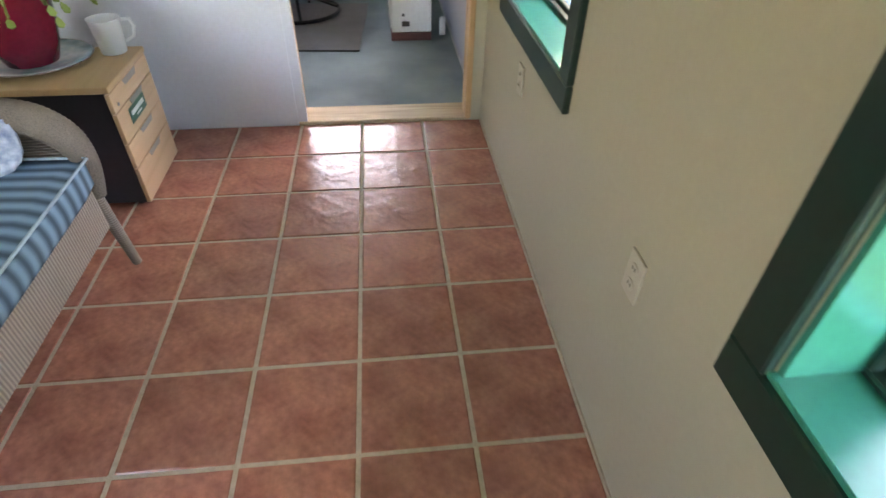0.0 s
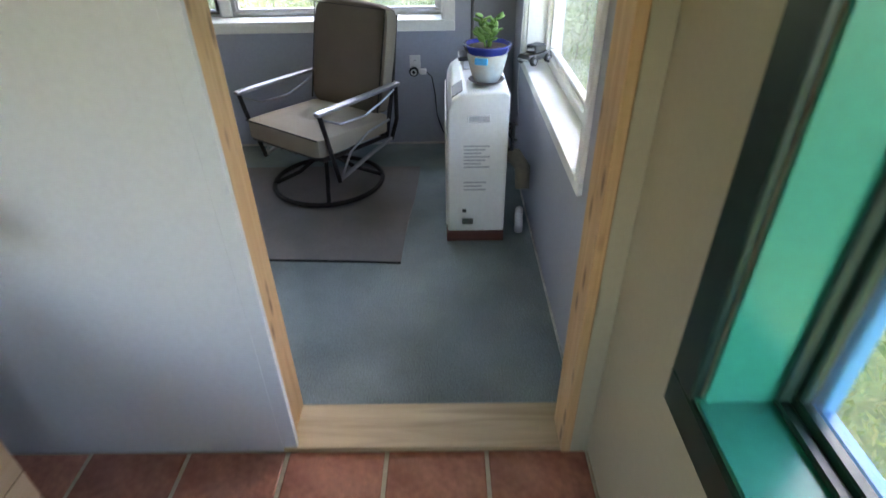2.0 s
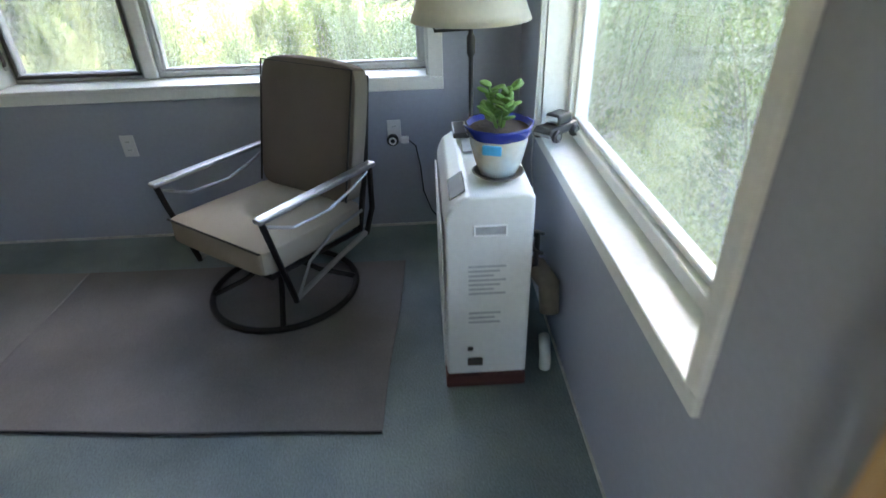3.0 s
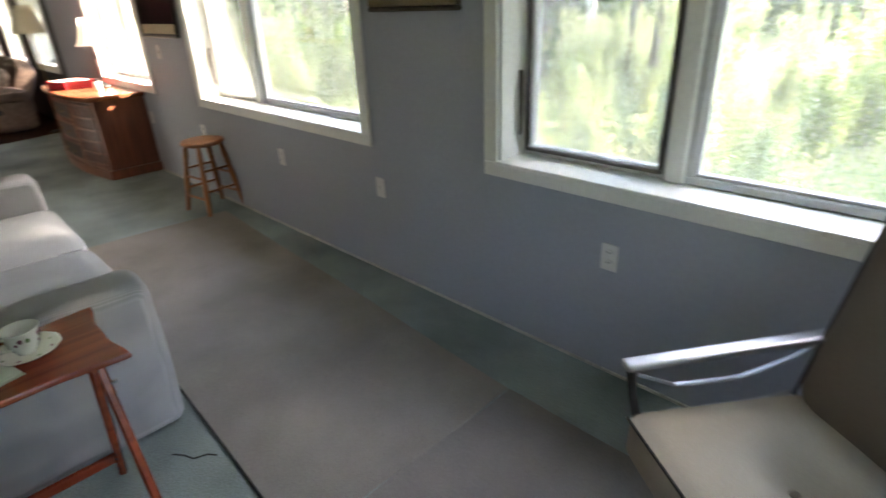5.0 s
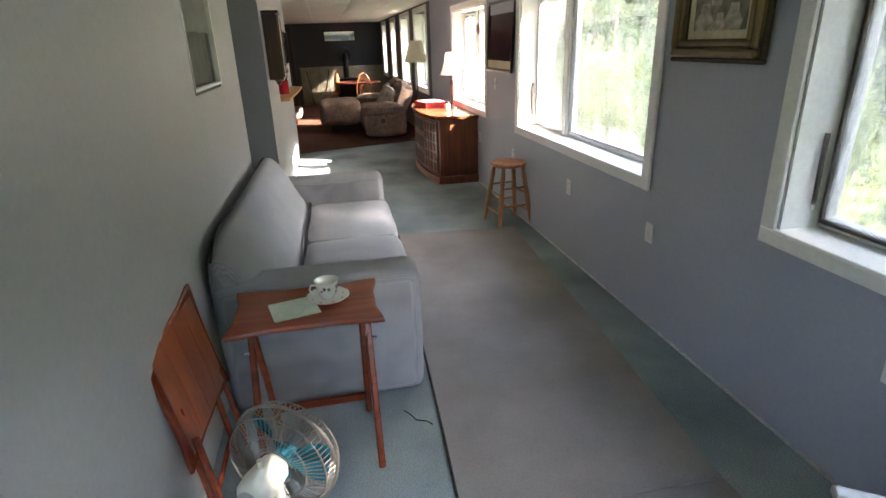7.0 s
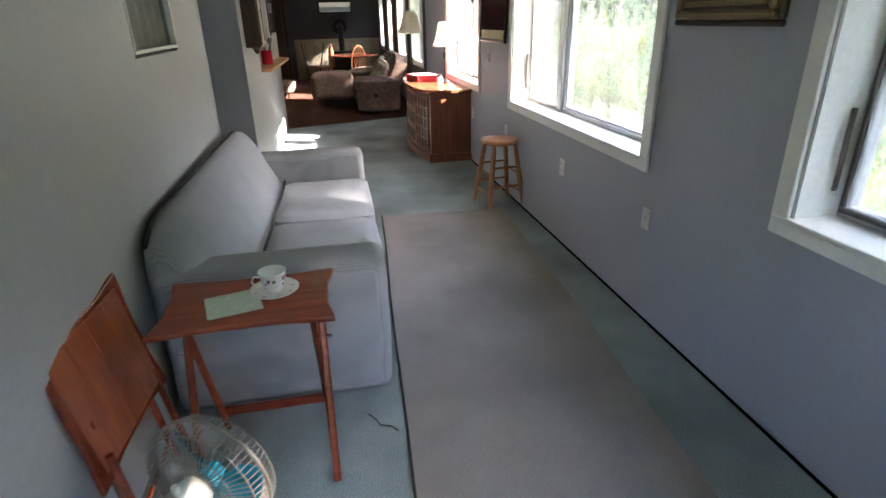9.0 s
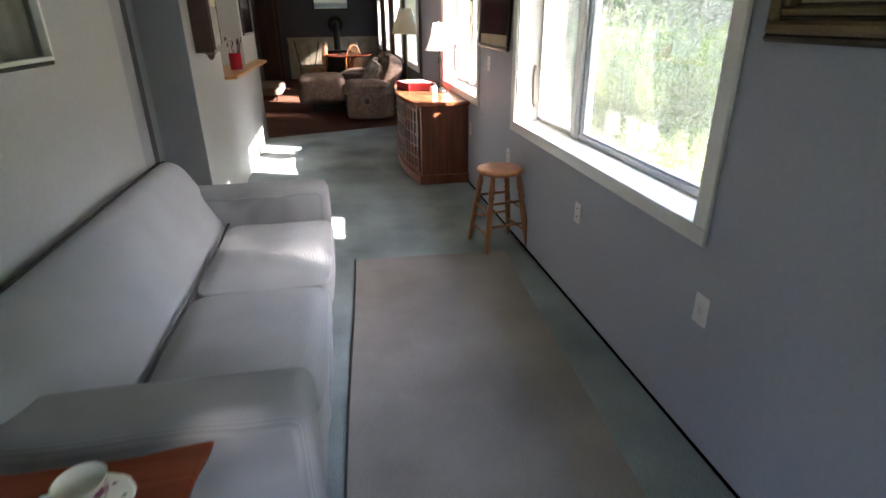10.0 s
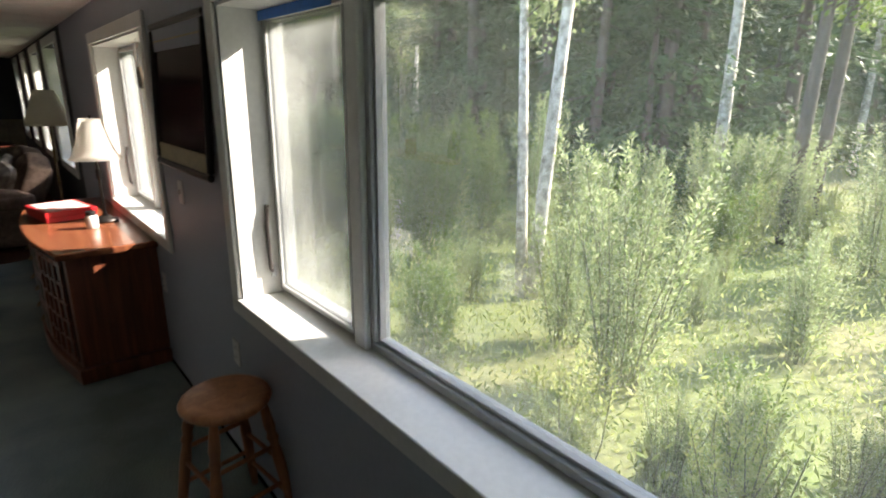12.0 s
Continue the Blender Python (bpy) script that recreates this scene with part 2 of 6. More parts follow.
def rod(p0, p1, r0, r1=None, seg=12, bm=None, caps=True):
    """A tapered round bar from p0 to p1."""
    p0, p1 = Vector(p0), Vector(p1)
    own = bm or bmesh.new()
    d = p1 - p0
    q = d.to_track_quat("Z", "Y").to_matrix()
    rings = []
    for p, r in ((p0, r0), (p1, r0 if r1 is None else r1)):
        rings.append([own.verts.new(p + q @ Vector((r * math.cos(a), r * math.sin(a), 0))) for a in (2 * math.pi * i / seg for i in range(seg))])
    for i in range(seg):
        j = (i + 1) % seg
        own.faces.new((rings[0][i], rings[0][j], rings[1][j], rings[1][i]))
    if caps:
        own.faces.new(rings[0][::-1])
        own.faces.new(rings[1])
    return own


def tube(points, r, seg=8, bm=None, closed=False):
    """A round bar along a line of points."""
    pts = [Vector(p) for p in points]
    own = bm or bmesh.new()
    rings = []
    up = None
    n = len(pts)
    for i, p in enumerate(pts):
        a, b = (pts[(i - 1) % n], pts[(i + 1) % n]) if closed else (pts[max(i - 1, 0)], pts[min(i + 1, n - 1)])
        d = (b - a).normalized()
        if up is None:
            up = Vector((0, 0, 1)) if abs(d.z) < 0.9 else Vector((1, 0, 0))
        side = d.cross(up).normalized()
        up = side.cross(d).normalized()
        rr = r[i] if isinstance(r, (list, tuple)) else r
        rings.append([own.verts.new(p + side * rr * math.cos(t) + up * rr * math.sin(t)) for t in (2 * math.pi * k / seg for k in range(seg))])
    for i in range(n if closed else n - 1):
        ra, rb = rings[i], rings[(i + 1) % n]
        for k in range(seg):
            own.faces.new((ra[k], ra[(k + 1) % seg], rb[(k + 1) % seg], rb[k]))
    if not closed:
        own.faces.new(rings[0][::-1])
        own.faces.new(rings[-1])
    bmesh.ops.recalc_face_normals(own, faces=own.faces)
    return own


def lathe(profile, seg=24, bm=None, at=(0, 0, 0), flute=0.0, flutes=12):
    """A turned shape from (radius, height) pairs, about the z axis."""
    own = bm or bmesh.new()
    o = Vector(at)
    rings = []
    for r, z in profile:
        if r < 1e-5:
            rings.append([own.verts.new(o + Vector((0, 0, z)))])
        else:
            rings.append([own.verts.new(o + Vector(((r * (1 + flute * math.cos(flutes * a))) * math.cos(a), (r * (1 + flute * math.cos(flutes * a))) * math.sin(a), z))) for a in (2 * math.pi * i / seg for i in range(seg))])
    for ra, rb in zip(rings, rings[1:]):
        for i in range(seg):
            j = (i + 1) % seg
            quad = [ra[i % len(ra)], ra[j % len(ra)], rb[j % len(rb)], rb[i % len(rb)]]
            quad = [v for k, v in enumerate(quad) if v not in quad[:k]]
            if len(quad) > 2:
                own.faces.new(quad)
    return own


def slab(outline, z0, z1, bevel=0.0, bm=None, seg=2):
    """A flat shape with an outline in x and y, from z0 to z1."""
    own = bmesh.new()
    lo = [own.verts.new((x, y, z0)) for x, y in outline]
    hi = [own.verts.new((x, y, z1)) for x, y in outline]
    n = len(outline)
    own.faces.new(lo[::-1])
    own.faces.new(hi)
    for i in range(n):
        own.faces.new((lo[i], lo[(i + 1) % n], hi[(i + 1) % n], hi[i]))
    bmesh.ops.recalc_face_normals(own, faces=own.faces)
    if bevel:
        rim = [e for e in own.edges if abs(e.verts[0].co.z - e.verts[1].co.z) < 1e-6]
        bmesh.ops.bevel(own, geom=rim, offset=bevel, segments=seg, affect="EDGES", profile=0.5)
    return merge(own, bm)


def turn(bm, m):
    bmesh.ops.transform(bm, matrix=m, verts=bm.verts)
    return bm


def cushion(x0, y0, z0, x1, y1, z1, puff=0.03, bevel=0.04, cuts=8, sag=0.0, tuft=0.0):
    """A soft block: rounded edges, swollen faces, a dent or tuft in its top."""
    bm = box(x0, y0, z0, x1, y1, z1)
    bmesh.ops.subdivide_edges(bm, edges=bm.edges[:], cuts=cuts, use_grid_fill=True)
    cx, cy, cz = (x0 + x1) / 2, (y0 + y1) / 2, (z0 + z1) / 2
    hx, hy, hz = (x1 - x0) / 2, (y1 - y0) / 2, (z1 - z0) / 2
    for v in bm.verts:
        u, w, t = (v.co.x - cx) / hx, (v.co.y - cy) / hy, (v.co.z - cz) / hz
        p = Vector((v.co.x, v.co.y, v.co.z))
        fx, fy, fz = 1 - u * u, 1 - w * w, 1 - t * t
        if abs(t) > 0.99:
            p.z += math.copysign(puff * fx * fy, t)
        if abs(u) > 0.99:
            p.x += math.copysign(puff * 0.6 * fy * fz, u)
        if abs(w) > 0.99:
            p.y += math.copysign(puff * 0.6 * fx * fz, w)
        k = bevel
        e = [abs(u) > 0.99, abs(w) > 0.99, abs(t) > 0.99]
        if sum(e) >= 2:
            if e[0]:
                p.x -= math.copysign(k * (0.35 if sum(e) == 2 else 0.5), u)
            if e[1]:
                p.y -= math.copysign(k * (0.35 if sum(e) == 2 else 0.5), w)
            if e[2]:
                p.z -= math.copysign(k * (0.35 if sum(e) == 2 else 0.5), t)
        if t > 0.99:
            p.z -= sag * fx * fy
            if tuft:
                p.z -= tuft * math.exp(-((u * u + w * w) * 14))
        v.co = p
    return bm


def soften(ob, level=1):
    """Smooth shading with one subdivision."""
    md = ob.modifiers.new("soft", "SUBSURF")
    md.levels = md.render_levels = level
    ob.data.polygons.foreach_set("use_smooth", [True] * len(ob.data.polygons))
    return ob


def fuzz(bm, amount, scale=6.0, seed=0):
    for v in bm.verts:
        v.co += noise.noise_vector(v.co * scale + Vector((seed * 7.1, 0, 0))) * amount
    return bm


# ---- structure ----
WALL_N, GLASS_N = 2.58, 2.77


def wall_with_holes(name, axis, a0, a1, t0, t1, z0, z1, holes, material):
    """A wall along x (axis 0) or y (axis 1) from a0 to a1, t0 to t1 thick, with openings (a, b, low, high) right through it."""
    bm = bmesh.new()

    def block(p, q, lo, hi):
        if q - p > 1e-4 and hi - lo > 1e-4:
            box(p, t0, lo, q, t1, hi, bm=bm) if axis == 0 else box(t0, p, lo, t1, q, hi, bm=bm)

    at = a0
    for p, q, lo, hi in sorted(holes):
        block(at, p, z0, z1)
        block(p, q, z0, lo)
        block(p, q, hi, z1)
        at = q
    block(at, a1, z0, z1)
    return tagged(part(name, bm, material), kind="structure")


def ring(u0, z0, u1, z1, w, d0, d1, axis, bm=None, low=None, bevel=0.004):
    """A rectangular frame of four bars round an opening, mitred by butting."""
    bm = bm or bmesh.new()
    lw = w if low is None else low

    def bar(p, q, lo, hi):
        box(p, d0, lo, q, d1, hi, bevel, bm=bm) if axis == 0 else box(d0, p, lo, d1, q, hi, bevel, bm=bm)

    bar(u0, u1, z0, z0 + lw)
    bar(u0, u1, z1 - w, z1)
    bar(u0, u0 + w, z0 + lw, z1 - w)
    bar(u1 - w, u1, z0 + lw, z1 - w)
    return bm


def pane(u0, z0, u1, z1, d, axis, material, parent, name="pane"):
    bm = box(u0, d, z0, u1, d + 0.004, z1) if axis == 0 else box(d, u0, z0, d + 0.004, u1, z1)
    ob = part(name, bm, material, parent)
    ob.visible_shadow = False
    return ob


def north_window(name, x0, x1, z0, z1, split, label, dark=True, crank=True):
    """A white-trimmed window in the long wall: a casement with a screen beside a fixed pane."""
    w = thing(name, Matrix(), label, "window", kind="structure")
    part("trim", ring(x0 - 0.075, z0 - 0.065, x1 + 0.075, z1 + 0.075, 0.075, WALL_N - 0.018, WALL_N - 0.0005, 0, low=0.065), M_TRIM, w)
    lining = bmesh.new()
    box(x0 - 0.012, WALL_N - 0.022, z0 - 0.012, x1 + 0.012, 2.81, z0 + 0.006, 0.003, bm=lining)
    box(x0, WALL_N, z1 - 0.012, x1, 2.81, z1 - 0.001, bm=lining)
    box(x0 + 0.001, WALL_N, z0 + 0.006, x0 + 0.012, 2.81, z1 - 0.012, bm=lining)
    box(x1 - 0.012, WALL_N, z0 + 0.006, x1 - 0.001, 2.81, z1 - 0.012, bm=lining)
    part("sill", lining, M_TRIM, w, "white painted sill and lining")
    part("mullion", box(split - 0.035, GLASS_N - 0.05, z0 + 0.006, split + 0.035, GLASS_N + 0.05, z1 - 0.012, 0.008, 2), M_TRIM, w)
    part("sash", ring(x0 + 0.012, z0 + 0.008, split - 0.035, z1 - 0.014, 0.04, GLASS_N - 0.022, GLASS_N + 0.03, 0), M_FRAME, w)
    part("screen_frame", ring(x0 + 0.03, z0 + 0.026, split - 0.05, z1 - 0.032, 0.018, GLASS_N - 0.04, GLASS_N - 0.024, 0), M_DARKFRAME if dark else M_FRAME, w)
    pane(x0 + 0.045, z0 + 0.04, split - 0.065, z1 - 0.045, GLASS_N - 0.034, 0, M_SCREEN, w, "insect_screen")
    pane(x0 + 0.052, z0 + 0.048, split - 0.075, z1 - 0.054, GLASS_N, 0, M_GLASS, w)
    fx = bmesh.new()
    ring(split + 0.035, z0 + 0.008, x1 - 0.012, z1 - 0.014, 0.03, GLASS_N - 0.03, GLASS_N + 0.03, 0, bm=fx)
    ring(split + 0.065, z0 + 0.038, x1 - 0.042, z1 - 0.044, 0.012, GLASS_N - 0.018, GLASS_N + 0.02, 0, bm=fx, bevel=0.002)
    part("fixed_frame", fx, M_FRAME, w)
    pane(split + 0.077, z0 + 0.05, x1 - 0.054, z1 - 0.056, GLASS_N, 0, M_GLASS, w)
    if crank:
        h = part("latch", tube([(x0 + 0.014, GLASS_N - 0.06, z0 + 0.1), (x0 + 0.03, GLASS_N - 0.075, z0 + 0.12), (x0 + 0.03, GLASS_N - 0.08, z0 + 0.3), (x0 + 0.022, GLASS_N - 0.07, z0 + 0.38)], 0.009), M_DARKFRAME, w, "dark metal casement latch bar")
        part("latch_mount", box(x0 + 0.012, GLASS_N - 0.07, z0 + 0.08, x0 + 0.026, GLASS_N - 0.05, z0 + 0.125, 0.003), M_FRAME, h)
    return w


W1, W2, W3 = (-2.62, -0.462, 0.842, 1.95, -1.90), (-5.70, -3.596, 0.842, 1.95, -5.035), (-8.30, -6.795, 0.86, 1.95, -7.70)
TALL = [(-11.4, -10.25), (-13.2, -12.1), (-14.97, -14.2), (-16.94, -16.15)]
holes = [(w[0], w[1], w[2], w[3]) for w in (W1, W2, W3)]
wall_with_holes("wall_north_1", 0, -9.9, 0.2, WALL_N, 2.82, -0.4, 2.35, holes, M_BLUE)
wall_with_holes("wall_north_2", 0, -17.7, -9.9, WALL_N, 2.82, -0.4, 2.6, [(a, b, 0.84, 2.08) for a, b in TALL], M_DARKWALL)
north_window("window_1", *W1, "white-trimmed casement and fixed pane window with a dark screen frame")
north_window("window_2", *W2, "white-trimmed casement and fixed pane window with a pale screen", dark=False)
north_window("window_3", *W3, "white-trimmed casement and fixed pane window above the chest", dark=False)
for i, (a, b) in enumerate(TALL):
    w = thing("window_%d" % (i + 4), Matrix(), "white-trimmed single pane living room window", "window", kind="structure")
    part("trim", ring(a - 0.09, 0.77, b + 0.09, 2.17, 0.09, WALL_N - 0.02, WALL_N - 0.0005, 0), M_TRIM, w)
    part("sill", box(a, WALL_N, 0.841, b, 2.81, 0.852), M_TRIM, w)
    for x0 in (a + 0.001, b - 0.012):
        part("lining", box(x0, WALL_N, 0.853, x0 + 0.011, GLASS_N - 0.031, 2.079), M_TRIM, w)
    part("window_frame", ring(a + 0.001, 0.853, b - 0.001, 2.079, 0.05, GLASS_N - 0.03, GLASS_N + 0.03, 0), M_TRIM, w)
    pane(a + 0.05, 0.9, b - 0.05, 2.03, GLASS_N, 0, M_GLASS, w)

# the wall to the right of both rooms
EAST = [(-3.55, -2.355, 0.785, 1.86), (-1.285, -0.47, 0.785, 1.86), (0.525, 2.01, 0.737, 1.92)]
wall_with_holes("wall_east_1", 1, -4.6, 0.09, 0.0, 0.2, -0.4, 2.35, EAST[:2], M_CREAM)
wall_with_holes("wall_east_2", 1, 0.09, 2.57, 0.0, 0.2, -0.4, 2.35, EAST[2:], M_BLUE)


def green_window(name, y0, y1, z0, z1, label):
    w = thing(name, Matrix(), label, "window", kind="structure")
    part("trim", ring(y0 - 0.085, z0 - 0.085, y1 + 0.085, z1 + 0.085, 0.085, -0.022, -0.0005, 1), M_DGREEN, w, "dark green painted trim")
    lining = bmesh.new()
    box(-0.012, y0 - 0.001, z0 - 0.004, 0.19, y1 + 0.001, z0 + 0.01, 0.002, bm=lining)
    box(0.0, y0 + 0.001, z1 - 0.01, 0.19, y1 - 0.001, z1 - 0.001, bm=lining)
    box(0.0, y0 + 0.001, z0 + 0.01, 0.19, y0 + 0.012, z1 - 0.01, bm=lining)
    box(0.0, y1 - 0.012, z0 + 0.01, 0.19, y1 - 0.001, z1 - 0.01, bm=lining)
    part("sill", lining, M_GREEN, w, "glossy teal green sill and lining")
    part("stop", ring(y0 + 0.012, z0 + 0.01, y1 - 0.012, z1 - 0.01, 0.014, 0.115, 0.14, 1), M_DGREEN, w)
    part("sash", ring(y0 + 0.018, z0 + 0.014, y1 - 0.018, z1 - 0.014, 0.024, 0.141, 0.165, 1), M_DGREEN, w, "dark green sash")
    part("outer_frame", ring(y0 + 0.013, z0 + 0.011, y1 - 0.013, z1 - 0.011, 0.042, 0.17, 0.198, 1, low=0.02), M_BLUEFRAME, w, "bright blue outer frame")
    pane(y0 + 0.041, z0 + 0.037, y1 - 0.041, z1 - 0.037, 0.152, 1, M_CLEAN, w)
    return w


green_window("window_8", *EAST[0], "deep teal green window with dark green trim")
green_window("window_9", *EAST[1], "deep teal green window with dark green trim beside the doorway")
w = thing("window_10", Matrix(), "white-trimmed picture window with a deep white sill", "window", kind="structure")
y0, y1, z0, z1 = EAST[2]
part("trim", ring(y0 - 0.05, z0 - 0.05, y1 + 0.05, z1 + 0.05, 0.05, -0.02, -0.0005, 1), M_TRIM, w)
lining = bmesh.new()
box(-0.024, y0 - 0.01, z0 - 0.012, 0.19, y1 + 0.01, z0 + 0.006, 0.003, bm=lining)
box(0.0, y0 + 0.001, z1 - 0.012, 0.19, y1 - 0.001, z1 - 0.001, bm=lining)
box(0.0, y0 + 0.001, z0 + 0.006, 0.19, y0 + 0.012, z1 - 0.012, bm=lining)
box(0.0, y1 - 0.012, z0 + 0.006, 0.19, y1 - 0.001, z1 - 0.012, bm=lining)
part("sill", lining, M_TRIM, w)
fr = ring(y0 + 0.012, z0 + 0.006, y1 - 0.012, z1 - 0.012, 0.045, 0.1, 0.17, 1)
ring(y0 + 0.057, z0 + 0.051, y1 - 0.057, z1 - 0.057, 0.02, 0.12, 0.16, 1, bm=fr)
part("window_frame", fr, M_TRIM, w)
pane(y0 + 0.077, z0 + 0.071, y1 - 0.077, z1 - 0.077, 0.14, 1, M_GLASS, w)

# the wall between the rooms, with the doorway
DOOR_L, DOOR_R, DOOR_H = -1.005, -0.06, 2.04
wall_with_holes("wall_middle_tile_side", 0, -4.6, 0.0, 0.0, 0.09, -0.4, 2.35, [(DOOR_L, DOOR_R, -0.005, DOOR_H)], M_WHITEWALL)
wall_with_holes("wall_middle_hall_side", 0, -1.35, 0.0, 0.09, 0.17, -0.4, 2.35, [(DOOR_L, DOOR_R, -0.005, DOOR_H)], M_BLUE)
tagged(part("wall_cream_return", box(DOOR_R + 0.001, -0.012, 0.0, -0.001, -0.0005, 2.3, 0.001), M_CREAM), kind="structure")
wall_with_holes("wall_sofa", 0, -5.18, -1.35, 0.0905, 0.265, -0.4, 2.35, [(-4.45, -3.72, 1.385, 2.0)], M_HALL)
# recess back coloured as in shade
tagged(part("wall_recess_back", box(-6.3, 0.0, -0.4, -5.18, 0.089, 2.35), M_HALLSHADE), kind="structure")
# thin sheet added over the hall wall's end to colour it as shaded
tagged(part("wall_hall_end_shade", box(-6.149, 0.09, -0.39, -6.13, 0.375, 2.34), M_HALLSHADE), kind="structure")
wall_with_holes("wall_hall", 0, -9.85, -6.15, 0.09, 0.375, -0.4, 2.35, [(-8.68, -7.3, 1.03, 1.85)], M_HALL)
tagged(part("wall_kitchen_back", box(-9.8, -2.2, -0.4, -6.0, -2.1, 2.35), M_HALL), kind="structure")
tagged(part("wall_kitchen_side", box(-6.0, -2.2, -0.4, -5.9, 0.09, 2.35), M_DARKWALL), kind="structure")
tagged(part("wall_living_side", box(-9.9, -3.6, -0.4, -9.8, 0.09, 2.6), M_DARKWALL), kind="structure")
tagged(part("wall_living_south", box(-19.2, -3.7, -0.4, -9.8, -3.6, 2.6), M_DARKWALL), kind="structure")
tagged(part("wall_living_panelling", box(-17.6, -0.55, -0.006, -16.2, -0.45, 2.2, 0.004), M_DARKWOODWALL), kind="structure")
tagged(part("wall_west", box(-17.7, -3.7, -0.4, -17.6, 2.82, 2.6), M_DARKWALL), kind="structure")
wall_with_holes("wall_tile_south", 0, -4.6, 0.2, -4.7, -4.6, -0.4, 2.35, [(-3.6, -2.2, 0.8, 2.0)], M_WHITEWALL)
wall_with_holes("wall_tile_west", 1, -4.7, 0.09, -4.7, -4.6, -0.4, 2.35, [], M_CREAM)

tagged(part("wall_edge_strip", box(DOOR_L + 0.0005, 0.0006, 0.018, -0.957, 0.0212, DOOR_H - 0.031), M_WHITEWALL), kind="structure")

# pine jambs, head and threshold
door = thing("doorway_1", Matrix(), "open doorway with bare knotty pine jambs and a plywood threshold", "doorway", kind="structure")
part("jamb", box(DOOR_L + 0.001, 0.022, 0.018, DOOR_L + 0.03, 0.182, DOOR_H - 0.03, 0.003), M_PINE, door)
part("jamb", box(DOOR_R - 0.03, -0.028, 0.018, DOOR_R - 0.001, 0.108, DOOR_H - 0.03, 0.003), M_PINE, door)
part("head", box(DOOR_L + 0.001, -0.018, DOOR_H - 0.03, DOOR_R - 0.001, 0.185, DOOR_H - 0.001, 0.003), M_PINE, door)
part("threshold", box(DOOR_L + 0.001, -0.004, -0.004, DOOR_R - 0.001, 0.182, 0.017, 0.004), M_PLY, door, "worn bare plywood threshold board")

# floors and ceilings
tagged(part("floor_grout", box(-4.6, -4.6, -0.3, 0.0, 0.0, -0.004), M_GROUT), "sandy grout bed of the tiled floor", kind="structure")
tagged(part("floor_carpet", box(-10.6, 0.0, -0.3, 0.0, WALL_N, 0.0), M_CARPET), "teal grey wall-to-wall carpet", kind="structure")
tagged(part("floor_kitchen", box(-9.8, -2.1, -0.3, -5.1, -0.001, -0.002), M_CARPET), kind="structure")
bm = slab([(-17.6, -3.6), (-9.8, -3.6), (-9.8, 0.0), (-9.801, 0.375), (-10.4, WALL_N), (-17.6, WALL_N)], -0.3, 0.004)
tagged(part("floor_brown_carpet", bm, M_BROWNCARPET), "dark brown living room carpet", kind="structure")


CEIL = 2.2
bm = bmesh.new()
for k in range(32):
    for j in range(10):
        x0, y0 = -0.61 * (k + 1), 2.57 - 0.61 * (j + 1)
        if x0 < -19.25 or (x0 > -9.8 and y0 < -2.2):
            continue
        box(x0 + 0.012, y0 + 0.012, CEIL, x0 + 0.598, y0 + 0.598, CEIL + 0.02, bm=bm)
tagged(part("ceiling", bm, M_CEIL), "white suspended ceiling tiles", kind="structure")
tagged(part("ceiling_grid", box(-19.3, -3.7, CEIL + 0.006, 0.2, 2.82, CEIL + 0.1), M_TRIM), kind="structure")
tagged(part("ceiling_tile_room", box(-4.7, -4.7, 2.28, 0.2, 0.0, 2.36), M_CEIL), kind="structure")
# unseen overhang added to keep direct sun off the tiled floor
tagged(part("east_sun_blocker", box(0.21, -4.7, 2.3, 1.05, 2.82, 2.4), M_TRIM), kind="structure")
tagged(part("roof_eave", box(-19.6, 2.83, 2.3, 0.9, 3.25, 2.4), M_TRIM), kind="structure")
for x0, x1, y in ((-10.4, -0.001, WALL_N - 0.008),):
    tagged(part("baseboard", fuzz(box(x0, y, 0.0, x1, y + 0.0075, 0.012), 0.0015, 20), M_CAULK), "thin white line along the foot of the wall", kind="structure")
tagged(part("baseboard", box(-0.008, 0.2, 0.0, -0.0005, 2.56, 0.01), M_CAULK), kind="structure")
tagged(part("baseboard", box(-0.007, -4.6, -0.004, -0.0005, -0.02, 0.014), M_GROUT), kind="structure")


# ---- the tiled sunroom ----
M_CAB = wood("pale laminate wood", (0.66, 0.45, 0.27), (0.57, 0.37, 0.205), 1, 0.4, 0.6)
M_CABTOP = wood("tan laminate top", (0.56, 0.38, 0.20), (0.48, 0.31, 0.155), 1, 0.4, 0.6)
M_CABSIDE = mat("black laminate", (0.012, 0.011, 0.014), 0.5, vary=0.1)
M_PULL = mat("grey finger pull", (0.30, 0.27, 0.24), 0.4, vary=0.05)
M_STICKER = mat("green sticker", (0.008, 0.10, 0.06), 0.35)
M_PAPER = mat("white lettering", (0.75, 0.77, 0.74), 0.6)
M_WICKER = ribbed("grey wicker weave", (0.33, 0.275, 0.215), (0.20, 0.16, 0.12), 110, 2, 0.8, 0.8)
M_WICKERUP = ribbed("grey upright wicker weave", (0.36, 0.305, 0.24), (0.22, 0.18, 0.14), 75, 1, 0.8, 0.8)
M_WICKERROLL = mat("grey wound wicker", (0.18, 0.142, 0.105), 0.8, vary=0.2, scale=30, bump=0.5, bump_scale=120)
M_STRIPE = ribbed("blue striped cushion cloth", (0.06, 0.10, 0.125), (0.20, 0.32, 0.40), 17, 1, 0.9, 0.5)
M_PIPING = mat("pale blue piping", (0.35, 0.45, 0.48), 0.9)
